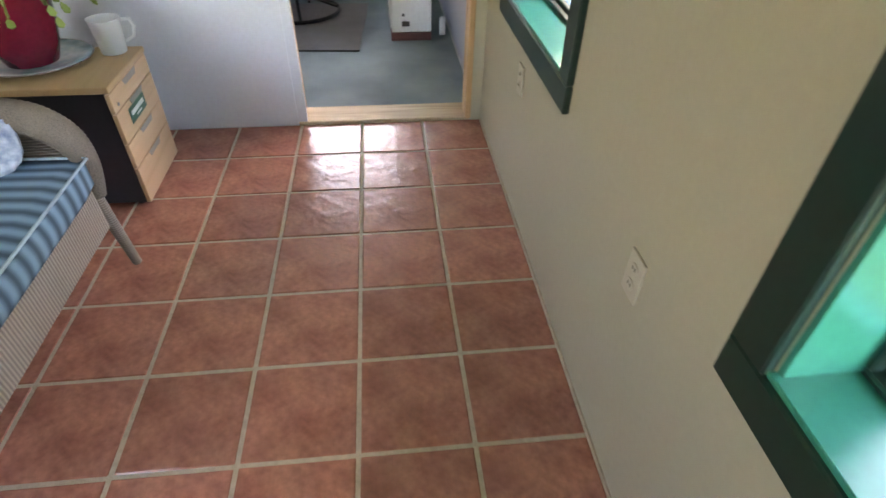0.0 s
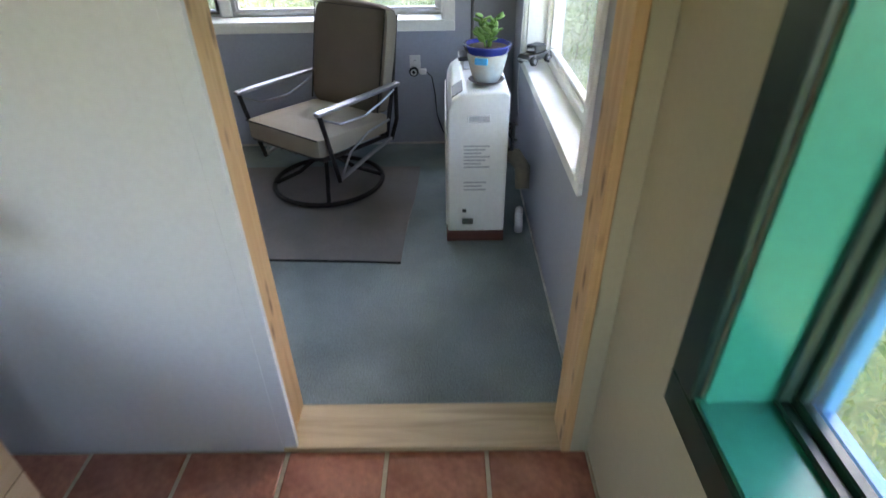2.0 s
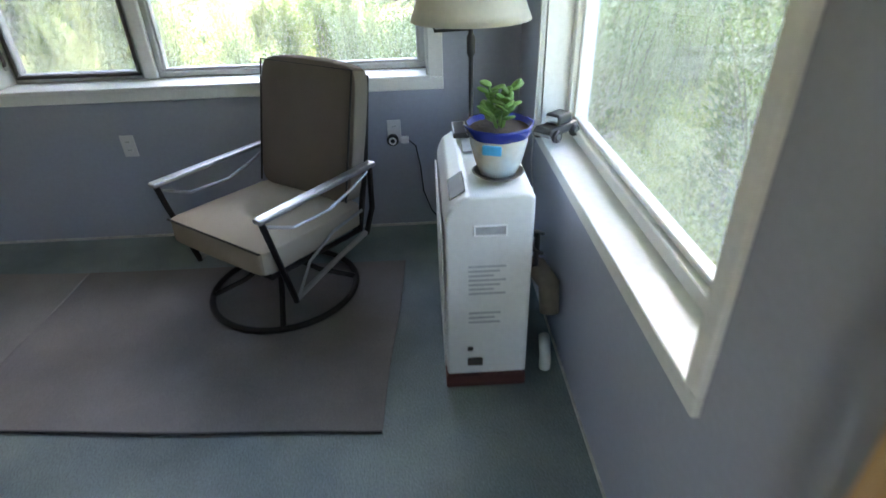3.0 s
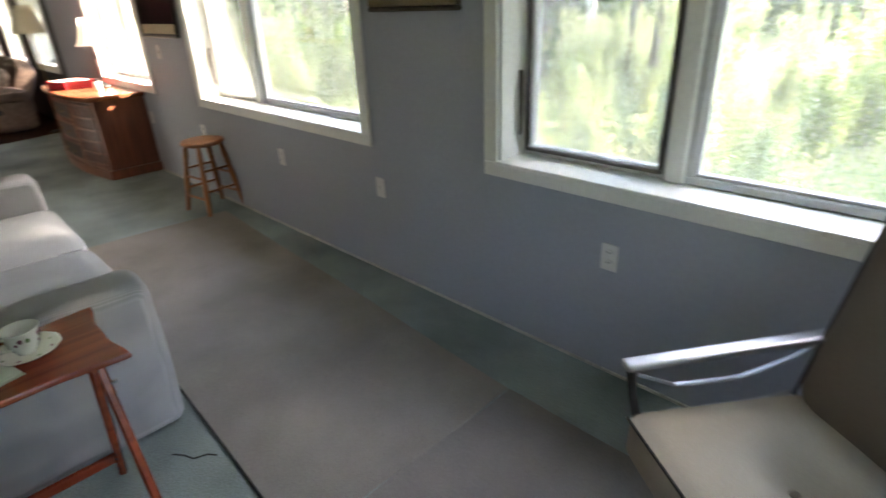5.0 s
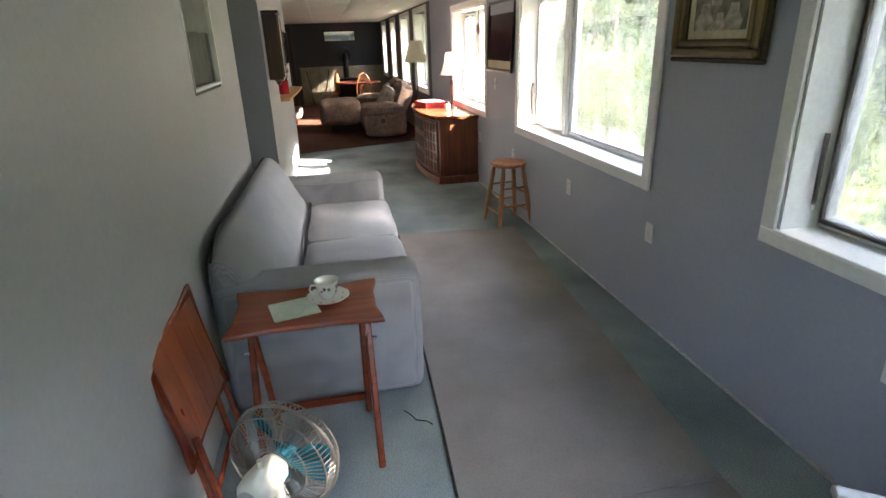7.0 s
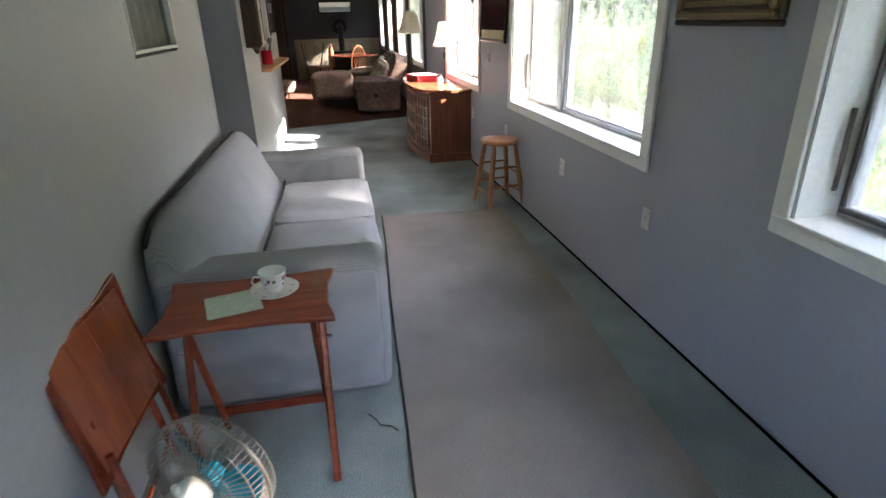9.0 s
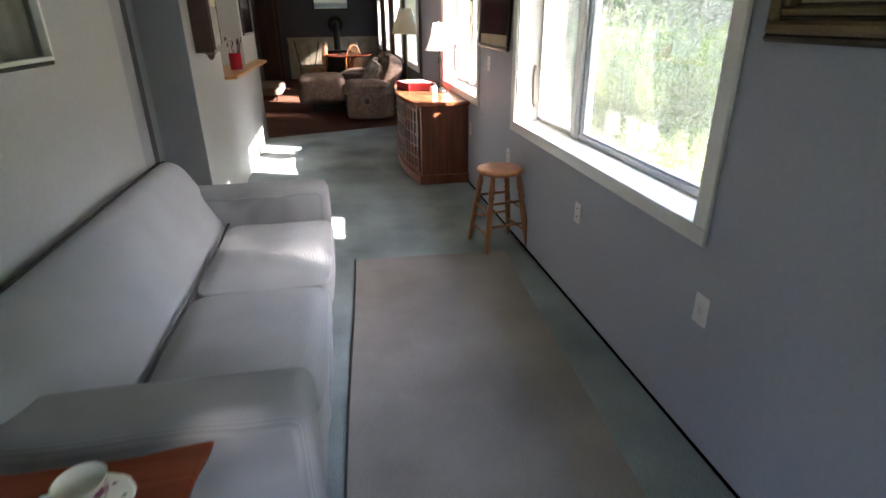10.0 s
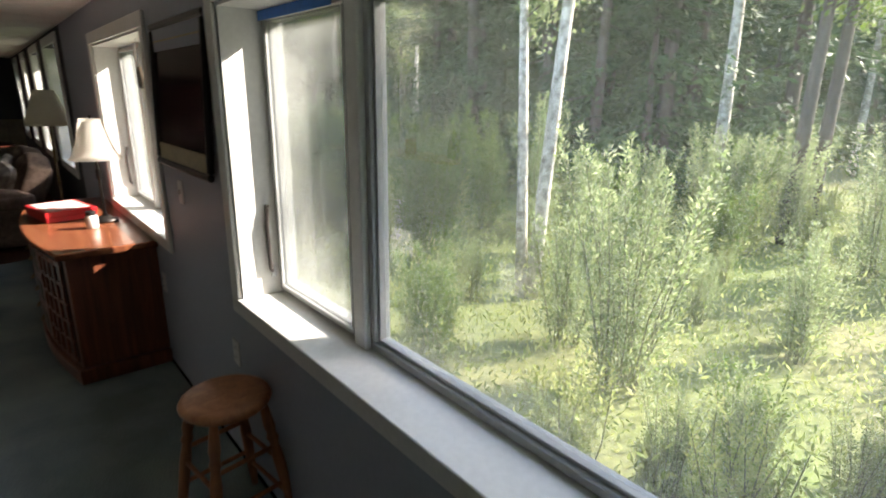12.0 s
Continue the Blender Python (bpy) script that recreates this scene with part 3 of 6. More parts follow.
M_PILLOW = mat("blue patterned pillow cloth", (0.55, 0.60, 0.62), 0.9, vary=0.1, second=(0.10, 0.16, 0.26), mix_scale=26)
M_POTRED = mat("burgundy glazed clay", (0.20, 0.012, 0.03), 0.22, vary=0.1)
M_CACTUS = leafy("cactus leaves", (0.10, 0.20, 0.03), (0.28, 0.36, 0.09), 0.2)
M_PLATE = mat("patterned enamel plate", (0.62, 0.66, 0.64), 0.18, vary=0.05, second=(0.20, 0.36, 0.40), mix_scale=7)
M_SOIL = mat("potting soil", (0.05, 0.035, 0.025), 0.95, vary=0.3, bump=0.8, bump_scale=80)


def outlet(name, m, label, holes=True, plate=M_PLASTIC):
    """A wall plate with two sockets; it faces -y at its own origin."""
    t = thing(name, m, label, "wall plate", "wall plates")
    part("plate", box(-0.036, -0.007, -0.058, 0.036, 0.0, 0.058, 0.003, 2), plate, t)
    if holes:
        for dz in (-0.022, 0.022):
            face = part("socket", slab([(0.017 * math.cos(a) * 1.0, 0.0145 * math.sin(a)) for a in (2 * math.pi * k / 14 for k in range(14))], 0, 0.003, 0.0006, seg=1), plate, t)
            move(face, pose(0, -0.0065, dz, 90, 0, 0))
            for dx in (-0.006, 0.006):
                part("slot", box(dx - 0.0012, -0.0107, dz - 0.003, dx + 0.0012, -0.0094, dz + 0.006), M_BLACK, face).matrix_parent_inverse = face.matrix_basis.inverted()
    else:
        part("toggle", box(-0.005, -0.017, -0.012, 0.005, -0.006, 0.012, 0.002), plate, t)
    return t


outlet("wall_outlet", pose(-0.0005, -1.95, 0.60, 0, 0, -90), "cream double wall outlet on the cream wall", True, M_CREAMPL)
outlet("wall_outlet", pose(-0.0005, -0.80, 0.566, 0, 0, -90), "cream double wall outlet under the green window", True, M_CREAMPL)


def drawer_cabinet():
    t = thing("drawer_cabinet", pose(-1.575, -0.484, 0.0), "pale wood drawer cabinet with black sides on the tiles", "cabinet")
    part("body", box(-0.62, -0.215, 0.012, -0.019, 0.215, 0.512, 0.002), M_CABSIDE, t, "black laminate body")
    part("top", box(-0.625, -0.222, 0.513, 0.004, 0.222, 0.539, 0.005, 2), M_CABTOP, t)
    z = 0.508
    for k, h in enumerate((0.083, 0.132, 0.112, 0.172)):
        d = part("drawer", box(-0.018, -0.219, z - h + 0.004, 0.0, 0.219, z, 0.003, 2), M_CAB, t)
        pull = slab([(-0.075, 0), (-0.06, -0.024), (0.06, -0.024), (0.075, 0)], 0.0, 0.0015)
        part("finger_pull", turn(pull, pose(0.0005, 0.0, z - 0.001, 90, 0, 90)), M_PULL, d)
        if k == 0:
            part("lock", turn(lathe([(0, 0), (0.008, 0), (0.008, 0.003), (0, 0.003)], 12), pose(0.0, -0.175, z - 0.055, 0, 90, 0)), M_CHROME, d)
        if k == 1:
            s = part("sticker", box(0.0002, -0.115, z - 0.09, 0.0012, 0.065, z - 0.026), M_STICKER, d, "dark green sticker with a white mark")
            part("sticker_mark", box(0.0014, -0.095, z - 0.062, 0.0018, 0.048, z - 0.043), M_PAPER, s)
            part("sticker_mark", box(0.0014, -0.05, z - 0.078, 0.0018, 0.005, z - 0.071), M_PAPER, s)
        z -= h
    for x in (-0.58, -0.05):
        for y in (-0.19, 0.19):
            part("foot", rod((x, y, 0), (x, y, 0.012), 0.015), M_BLACK, t)


drawer_cabinet()


def wicker_loveseat():
    """Faces +x; seat 0.42 high, with rolled arms."""
    t = thing("wicker_loveseat", pose(-1.53, -1.42, 0.0), "grey wicker loveseat with a blue striped seat cushion", "loveseat")
    for x, y in ((-0.02, 0.31), (-0.02, -0.95), (-0.6, 0.29), (-0.6, -0.93)):
        part("leg", rod((x + (0.03 if x > -0.1 else -0.03), y + 0.02, 0), (x, y, 0.36), 0.017, 0.024), M_WICKER, t)
    for y in (-0.965, 0.295):
        a = box(-0.62, y, 0.19, 0.0, y + 0.03, 0.37, 0.008)
        for v in a.verts:
            if v.co.z < 0.28:
                v.co.z += 0.10 * (1 - (2 * (v.co.x + 0.31) / 0.62) ** 2)
        part("side_apron", a, M_WICKER, t)
    part("front_apron", box(-0.03, -0.93, 0.2, 0.0, 0.29, 0.37, 0.008), M_WICKERUP, t)
    part("seat", box(-0.62, -0.93, 0.35, 0.0, 0.3, 0.385, 0.01), M_WICKER, t)
    for sgn, mid in ((-1, -0.64), (1, 0.0)):
        pts = [(-0.01, 0.31 * sgn, 0.33), (0.0, 0.318 * sgn, 0.45), (-0.03, 0.33 * sgn, 0.54), (-0.11, 0.335 * sgn, 0.60), (-0.24, 0.33 * sgn, 0.625), (-0.4, 0.325 * sgn, 0.64), (-0.58, 0.31 * sgn, 0.7)]
        pts = [(x, y + mid, z) for x, y, z in pts]
        wound, girth = [], []
        rad = [0.033, 0.043, 0.052, 0.058, 0.06, 0.057, 0.05]
        for k in range(6):
            p0, p1, p2, p3 = (Vector(pts[min(max(i, 0), 6)]) for i in (k - 1, k, k + 1, k + 2))
            for q in range(16):
                u = q / 16
                wound.append(0.5 * (2 * p1 + (p2 - p0) * u + (2 * p0 - 5 * p1 + 4 * p2 - p3) * u * u + (3 * p1 - p0 - 3 * p2 + p3) * u ** 3))
                girth.append(rad[k] + (rad[k + 1] - rad[k]) * u - (0.0035 if q % 2 else 0.0))
        part("arm", tube(wound, girth, 14), M_WICKERROLL, t, smooth=True)
        inner = bmesh.new()
        rows = [[inner.verts.new((x, mid + sgn * (0.30 + 0.012 * k), z0 + (z1 - z0) * k / 3)) for x, z0, z1 in [(-0.02, 0.37, 0.5), (-0.1, 0.37, 0.59), (-0.25, 0.37, 0.61), (-0.42, 0.37, 0.63), (-0.6, 0.37, 0.68)]] for k in range(4)]
        for ra, rb in zip(rows, rows[1:]):
            for i in range(4):
                inner.faces.new((ra[i], ra[i + 1], rb[i + 1], rb[i]))
        bmesh.ops.solidify(inner, geom=inner.faces[:], thickness=0.014)
        part("arm_panel", inner, M_WICKER, t)
    part("backrest", turn(cushion(-0.03, -0.96, 0.0, 0.03, 0.32, 0.6, 0.02, 0.03, 5), pose(-0.62, 0, 0.37, 0, -12, 0)), M_WICKER, t)
    c = part("cushion", cushion(-0.57, -0.92, 0.385, 0.03, 0.29, 0.49, 0.02, 0.03, 10), M_STRIPE, t, "blue striped seat cushion", smooth=True)
    part("piping", tube([(0.028, -0.91, 0.487), (0.028, 0.285, 0.487), (-0.2, 0.292, 0.49), (-0.5, 0.29, 0.487)], 0.005, 6), M_PIPING, c)


wicker_loveseat()
p = thing("throw_pillow", pose(-1.80, -1.285, 0.505, 0, -34, -53), "blue and white patterned throw pillow on the wicker loveseat", "pillow")
part("cover", cushion(-0.04, -0.18, 0.0, 0.04, 0.18, 0.31, 0.035, 0.03, 8), M_PILLOW, p, smooth=True)

# plant, plate and jug on the cabinet
pl = thing("serving_plate", pose(-1.93, -0.42, 0.5393), "round enamel serving plate with painted fruit", "plate")
part("dish", lathe([(0, 0.0), (0.12, 0.0), (0.15, 0.006), (0.205, 0.018), (0.207, 0.021), (0.15, 0.011), (0.12, 0.005), (0, 0.005)], 40), M_PLATE, pl, smooth=True)
part("rim", tube([(0.206 * math.cos(a), 0.206 * math.sin(a), 0.0195) for a in (2 * math.pi * k / 40 for k in range(40))], 0.003, 6, closed=True), M_CHROME, pl)


def potted_cactus():
    t = thing("potted_cactus", pose(-1.95, -0.42, 0.5445), "trailing holiday cactus in a burgundy pot on a plate", "plant")
    part("pot", lathe([(0, 0), (0.095, 0), (0.122, 0.07), (0.143, 0.16), (0.15, 0.25), (0.158, 0.262), (0.158, 0.28), (0.142, 0.28), (0.137, 0.245), (0, 0.245)], 36), M_POTRED, t, smooth=True)
    part("soil", lathe([(0, 0.253), (0.13, 0.249), (0.134, 0.246)], 24), M_SOIL, t)
    rng2 = random.Random(4)
    leaf = bmesh.new()
    for k in range(96):
        a = rng2.uniform(0, 6.28)
        p = Vector((0.08 * math.cos(a), 0.08 * math.sin(a), 0.255))
        up = k % 4 != 0
        d = Vector((math.cos(a), math.sin(a), rng2.uniform(1.4, 3.4))).normalized()
        for s in range(rng2.randint(4, 7) if up else rng2.randint(5, 8)):
            L = rng2.uniform(0.045, 0.06) if up else rng2.uniform(0.035, 0.05)
            q = p + d * L
            side = d.cross(Vector((rng2.uniform(-1, 1), rng2.uniform(-1, 1), 0.3))).normalized() * (0.02 if up else 0.012)
            n = side.cross(d).normalized() * 0.0025
            ring_pts = [p - side * 0.3, p + d * L * 0.35 + side, p + d * L * 0.8 + side * 1.1, q, p + d * L * 0.8 - side * 1.1, p + d * L * 0.35 - side]
            va = [leaf.verts.new(c + n) for c in ring_pts]
            vb = [leaf.verts.new(c - n) for c in ring_pts]
            leaf.faces.new(va)
            leaf.faces.new(vb[::-1])
            for i in range(6):
                leaf.faces.new((va[i], va[(i + 1) % 6], vb[(i + 1) % 6], vb[i]))
            p = q
            d = (d + Vector((0.14 * math.cos(a) + rng2.uniform(-0.2, 0.2), 0.14 * math.sin(a) + rng2.uniform(-0.2, 0.2), -0.12 if up else -0.5))).normalized()
    bmesh.ops.recalc_face_normals(leaf, faces=leaf.faces)
    part("foliage", leaf, M_CACTUS, t)


potted_cactus()
M_FROST = bpy.data.materials.new("frosted plastic")
M_FROST.use_nodes = True
fb = M_FROST.node_tree.nodes["Principled BSDF"]
fb.inputs["Base Color"].default_value = (0.85, 0.87, 0.86, 1)
fb.inputs["Roughness"].default_value = 0.3
fb.inputs["Transmission Weight"].default_value = 0.5
fb.inputs["IOR"].default_value = 1.15
j = thing("plastic_jug", pose(-1.665, -0.33, 0.5395, 0, 0, 30), "translucent plastic measuring jug with a handle", "jug")
part("body", lathe([(0, 0), (0.048, 0), (0.05, 0.004), (0.062, 0.135), (0.066, 0.14), (0.062, 0.14), (0.058, 0.134), (0.047, 0.006), (0, 0.005)], 28), M_FROST, j, smooth=True)
part("handle", tube([(0.06, 0, 0.125), (0.095, 0, 0.12), (0.105, 0, 0.09), (0.092, 0, 0.05), (0.055, 0, 0.035)], 0.007, 8), M_FROST, j, smooth=True)


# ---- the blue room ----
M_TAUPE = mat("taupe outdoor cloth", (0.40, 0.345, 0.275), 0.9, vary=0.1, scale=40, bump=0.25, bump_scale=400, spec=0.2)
# two darker copies of the taupe cloth, with shade put into the colour
M_TAUPESHADE = mat("shaded taupe cloth", (0.19, 0.155, 0.125), 0.9, vary=0.1, scale=40, bump=0.25, bump_scale=400, spec=0.2)
M_TAUPEHALFSHADE = mat("half-shaded taupe cloth", (0.29, 0.245, 0.195), 0.9, vary=0.1, scale=40, bump=0.25, bump_scale=400, spec=0.2)
M_PIPE_DK = mat("dark brown piping", (0.03, 0.024, 0.02), 0.8)
M_AC = mat("off-white appliance plastic", (0.72, 0.72, 0.69), 0.32, vary=0.03)
M_ACGREY = mat("grey appliance print", (0.42, 0.43, 0.43), 0.5)
M_REDWOOD = wood("red-brown base board", (0.17, 0.055, 0.04), (0.09, 0.03, 0.025), 0, 0.5)
M_WHITESHADE = leafy("white lampshade cloth", (0.86, 0.84, 0.79), (0.86, 0.84, 0.79), 0.5)
M_SHADE = mat("cream lampshade cloth", (0.80, 0.75, 0.63), 0.9, vary=0.03, bump=0.1, bump_scale=300)
M_COBALT = mat("cobalt glaze", (0.015, 0.03, 0.22), 0.2)
M_GLAZE = mat("cream and sky glaze", (0.58, 0.50, 0.36), 0.25, vary=0.05, second=(0.35, 0.50, 0.62), mix_scale=5)
M_RIBBON = mat("sky blue ribbon", (0.03, 0.38, 0.72), 0.4)
M_JADE = leafy("jade leaves", (0.09, 0.22, 0.04), (0.20, 0.36, 0.10), 0.15)
M_TOY = mat("toy car dark paint", (0.03, 0.032, 0.036), 0.3)
M_HOSE = mat("brown flexible hose", (0.17, 0.14, 0.10), 0.6)
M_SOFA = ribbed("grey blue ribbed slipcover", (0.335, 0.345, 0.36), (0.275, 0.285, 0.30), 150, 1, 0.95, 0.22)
# same cover ribbed the other way, shade of arms and back in its colour
M_SOFASHADE = ribbed("shaded grey ribbed slipcover", (0.29, 0.30, 0.315), (0.23, 0.24, 0.255), 150, 0, 0.95, 0.22)
M_CHERRY = wood("cherry-stained wood", (0.27, 0.058, 0.024), (0.16, 0.03, 0.014), 1, 0.24, 0.8)
M_CHERRYUP = wood("lighter cherry-stained boards", (0.36, 0.095, 0.038), (0.23, 0.05, 0.02), 2, 0.28, 0.8)
M_CHINA = mat("white china with flowers", (0.74, 0.75, 0.70), 0.15, vary=0.02, second=(0.70, 0.71, 0.66), mix_scale=3)
M_SPRIG = mat("plum flower print", (0.20, 0.06, 0.10), 0.3)
M_GREENPRINT = mat("green leaf print", (0.14, 0.22, 0.10), 0.3)
M_NAPKIN = mat("pale green paper napkin", (0.56, 0.63, 0.52), 0.85, vary=0.06, second=(0.45, 0.55, 0.44), mix_scale=30, bump=0.3, bump_scale=90)
M_FANWHITE = mat("aged white plastic", (0.74, 0.72, 0.64), 0.35, vary=0.03)
M_FANBLUE = mat("translucent teal plastic", (0.012, 0.21, 0.30), 0.2, vary=0.03)
M_GUARD = mat("dull grey fan wire", (0.26, 0.245, 0.21), 0.4, 0.5, vary=0.1)
M_OAK = wood("golden oak", (0.43, 0.18, 0.075), (0.28, 0.10, 0.04), 2, 0.35)


def runner(name, corners, label, pile=None):
    bm = bmesh.new()
    out = []
    n = 24
    for i in range(4):
        (x0, y0), (x1, y1) = corners[i], corners[(i + 1) % 4]
        for k in range(n):
            u = k / n
            w = 0.004 * math.sin(9 * u + i * 2)
            out.append((x0 + (x1 - x0) * u + w, y0 + (y1 - y0) * u + w))
    t = thing(name, Matrix(), label, "rug")
    part("rug_body", slab(out, 0.0005, 0.008, 0.002, seg=1), pile or M_RUG, t)
    part("binding", tube([(x, y, 0.0065) for x, y in out[:n + 1]], 0.006, 5), M_RUGEDGE, t, "black bound edge")


runner("runner_rug", [(-5.405, 1.373), (-2.276, 1.18), (-2.254, 2.2), (-5.34, 2.42)], "long mauve grey runner rug with a dark bound edge")
runner("runner_rug", [(-2.272, 1.174), (-0.69, 1.064), (-0.62, 2.18), (-2.25, 2.2)], "dark mauve grey mat under the swivel chair", M_RUGDARK)
st = thing("loose_string", pose(-2.91, 1.11, 0.0), "short dark string lying on the carpet", "string")
part("string", tube([(-0.05, -0.04, 0.003), (-0.01, -0.012, 0.004), (0.03, 0.005, 0.003), (0.05, 0.05, 0.004), (0.085, 0.07, 0.009)], 0.003, 5), M_RUGEDGE, st)

for x, z, lab, hol in ((-2.049, 0.545, "ivory double wall outlet under the window", True), (-3.481, 0.545, "white blank wall plate on the blue wall", False), (-4.563, 0.547, "white wall plate on the blue wall", True), (-5.83, 0.56, "white wall outlet behind the stool", True), (-7.03, 0.545, "white wall outlet beside the chest", True), (-6.42, 1.18, "white light switch below the dark picture", False)):
    outlet("light_switch" if z > 1 else "wall_outlet", pose(x, WALL_N - 0.0005, z), lab, hol, M_WHITEPL)
o = outlet("wall_outlet", pose(-0.655, WALL_N - 0.0005, 0.567), "white wall outlet with a plug-in timer", True, M_WHITEPL)
tm = thing("plug_in_timer", pose(-0.665, WALL_N - 0.009, 0.522), "black round plug-in timer with a white plug", "timer")
part("dial", turn(lathe([(0, 0), (0.03, 0), (0.032, 0.02), (0.024, 0.03), (0, 0.03)], 20), pose(0, 0, 0, 90)), M_BLACK, tm)
part("dial_ring", turn(lathe([(0.012, 0.0305), (0.02, 0.0305), (0.02, 0.034), (0.012, 0.034)], 20), pose(0, 0, 0, 90)), M_WHITEPL, tm)
part("plug", box(0.04, -0.04, -0.015, 0.085, -0.005, 0.02, 0.008, 2), M_WHITEPL, tm)
part("cord", tube([(0.085, -0.025, 0.0), (0.12, -0.03, -0.03), (0.14, -0.025, -0.15), (0.15, -0.02, -0.3), (0.19, -0.02, -0.42), (0.26, -0.05, -0.5)], 0.004, 6), M_BLACK, tm)


def swivel_chair():
    """Faces -y at its own origin; seat 0.45 high on a ring base."""
    t = thing("swivel_patio_chair", pose(-1.195, 1.965, 0.009, 0, 0, -35.5) @ Matrix.Diagonal((1, 1, 0.955, 1)), "taupe cushioned swivel patio chair with a bronze metal frame", "chair")
    R = 0.335
    part("base_ring", tube([(R * math.cos(a), R * math.sin(a), 0.016) for a in (2 * math.pi * k / 40 for k in range(40))], 0.016, 8, closed=True), M_DARKMETAL, t, smooth=True)
    for k in range(4):
        a = math.pi / 4 + k * math.pi / 2
        part("base_strut", tube([(R * math.cos(a), R * math.sin(a), 0.02), (0.17 * math.cos(a), 0.17 * math.sin(a), 0.09), (0.04 * math.cos(a), 0.04 * math.sin(a), 0.19)], 0.013, 8), M_DARKMETAL, t)
    part("swivel_post", lathe([(0, 0.17), (0.05, 0.17), (0.05, 0.2), (0.035, 0.21), (0.035, 0.28), (0.09, 0.285), (0.09, 0.3), (0, 0.3)], 20), M_DARKMETAL, t)
    seat_frame = bmesh.new()
    tube([(-0.29, -0.27, 0.335), (0.29, -0.27, 0.335), (0.29, 0.25, 0.3), (-0.29, 0.25, 0.3)], 0.014, 8, seat_frame, closed=True)
    tube([(-0.29, 0, 0.31), (0.29, 0, 0.31)], 0.012, 8, seat_frame)
    tube([(-0.06, -0.27, 0.325), (-0.06, 0.25, 0.3)], 0.012, 8, seat_frame)
    tube([(0.06, -0.27, 0.325), (0.06, 0.25, 0.3)], 0.012, 8, seat_frame)
    part("seat_frame", seat_frame, M_DARKMETAL, t)
    back_frame = tube([(-0.29, 0.25, 0.3), (-0.29, 0.33, 0.6), (-0.27, 0.42, 0.98), (0.27, 0.42, 0.98), (0.29, 0.33, 0.6), (0.29, 0.25, 0.3)], 0.014, 8)
    part("back_frame", back_frame, M_DARKMETAL, t)
    for s in (-1, 1):
        x = 0.325 * s
        arm = part("arm", box(x - 0.022, -0.31, 0.607, x + 0.022, 0.34, 0.63, 0.007, 2), M_SILVER, t, "worn silver armrest")
        part("arm_post", tube([(x, -0.29, 0.607), (x * 1.01, -0.27, 0.5), (x * 0.98, -0.2, 0.18)], 0.013, 8), M_DARKMETAL, arm)
        part("arm_post", tube([(x, 0.32, 0.607), (x, 0.31, 0.4), (x * 0.98, 0.26, 0.28)], 0.013, 8), M_DARKMETAL, arm)
        part("side_rail", tube([(x * 0.98, -0.2, 0.19), (x * 0.98, 0.05, 0.25), (x * 0.98, 0.26, 0.29)], 0.012, 8), M_SILVER, arm)
        part("scroll", tube([(x, -0.27, 0.58), (x, -0.15, 0.52), (x, 0.05, 0.51), (x, 0.2, 0.55), (x, 0.3, 0.59)], 0.007, 6), M_SILVER, arm)
        part("scroll", tube([(x, -0.19, 0.2), (x, -0.1, 0.33), (x, 0.05, 0.4), (x, 0.24, 0.42)], 0.007, 6), M_SILVER, arm)
    sc = part("seat_cushion", turn(cushion(-0.3, -0.31, 0, 0.3, 0.27, 0.12, 0.026, 0.028, 14, tuft=0.075), pose(0, 0, 0.335, -3, 0, 0)), M_TAUPE, t, "taupe tufted seat cushion, its front coloured as in shade")
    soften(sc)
    # the front faces take a darker tint that stands for shade
    sc.data.materials.append(M_TAUPEHALFSHADE)
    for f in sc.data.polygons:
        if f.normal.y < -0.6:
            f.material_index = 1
    part("tuft_button", turn(lathe([(0, 0.004), (0.012, 0.002), (0.014, -0.002), (0, -0.004)], 14), pose(0, -0.02, 0.424)), M_TAUPESHADE, sc)
    part("piping", tube([(-0.29, -0.303, 0.462), (0.29, -0.303, 0.462)], 0.005, 6), M_PIPE_DK, sc)
    bc = part("back_cushion", turn(cushion(-0.285, -0.055, 0, 0.285, 0.055, 0.61, 0.02, 0.035, 8), pose(0, 0.25, 0.44, -13, 0, 0)), M_TAUPESHADE, t, "taupe back cushion with piping, coloured as in shade")
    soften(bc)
    # the back is tinted for shade, its sides less so
    bc.data.materials.append(M_TAUPEHALFSHADE)
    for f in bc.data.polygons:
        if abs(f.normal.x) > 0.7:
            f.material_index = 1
    m13 = pose(0, 0.25, 0.44, -13, 0, 0)
    part("piping", tube([m13 @ Vector(p) for p in ((-0.275, -0.055, 0.01), (-0.275, -0.055, 0.595), (0.275, -0.055, 0.595), (0.275, -0.055, 0.01))], 0.005, 6), M_PIPE_DK, bc)


swivel_chair()


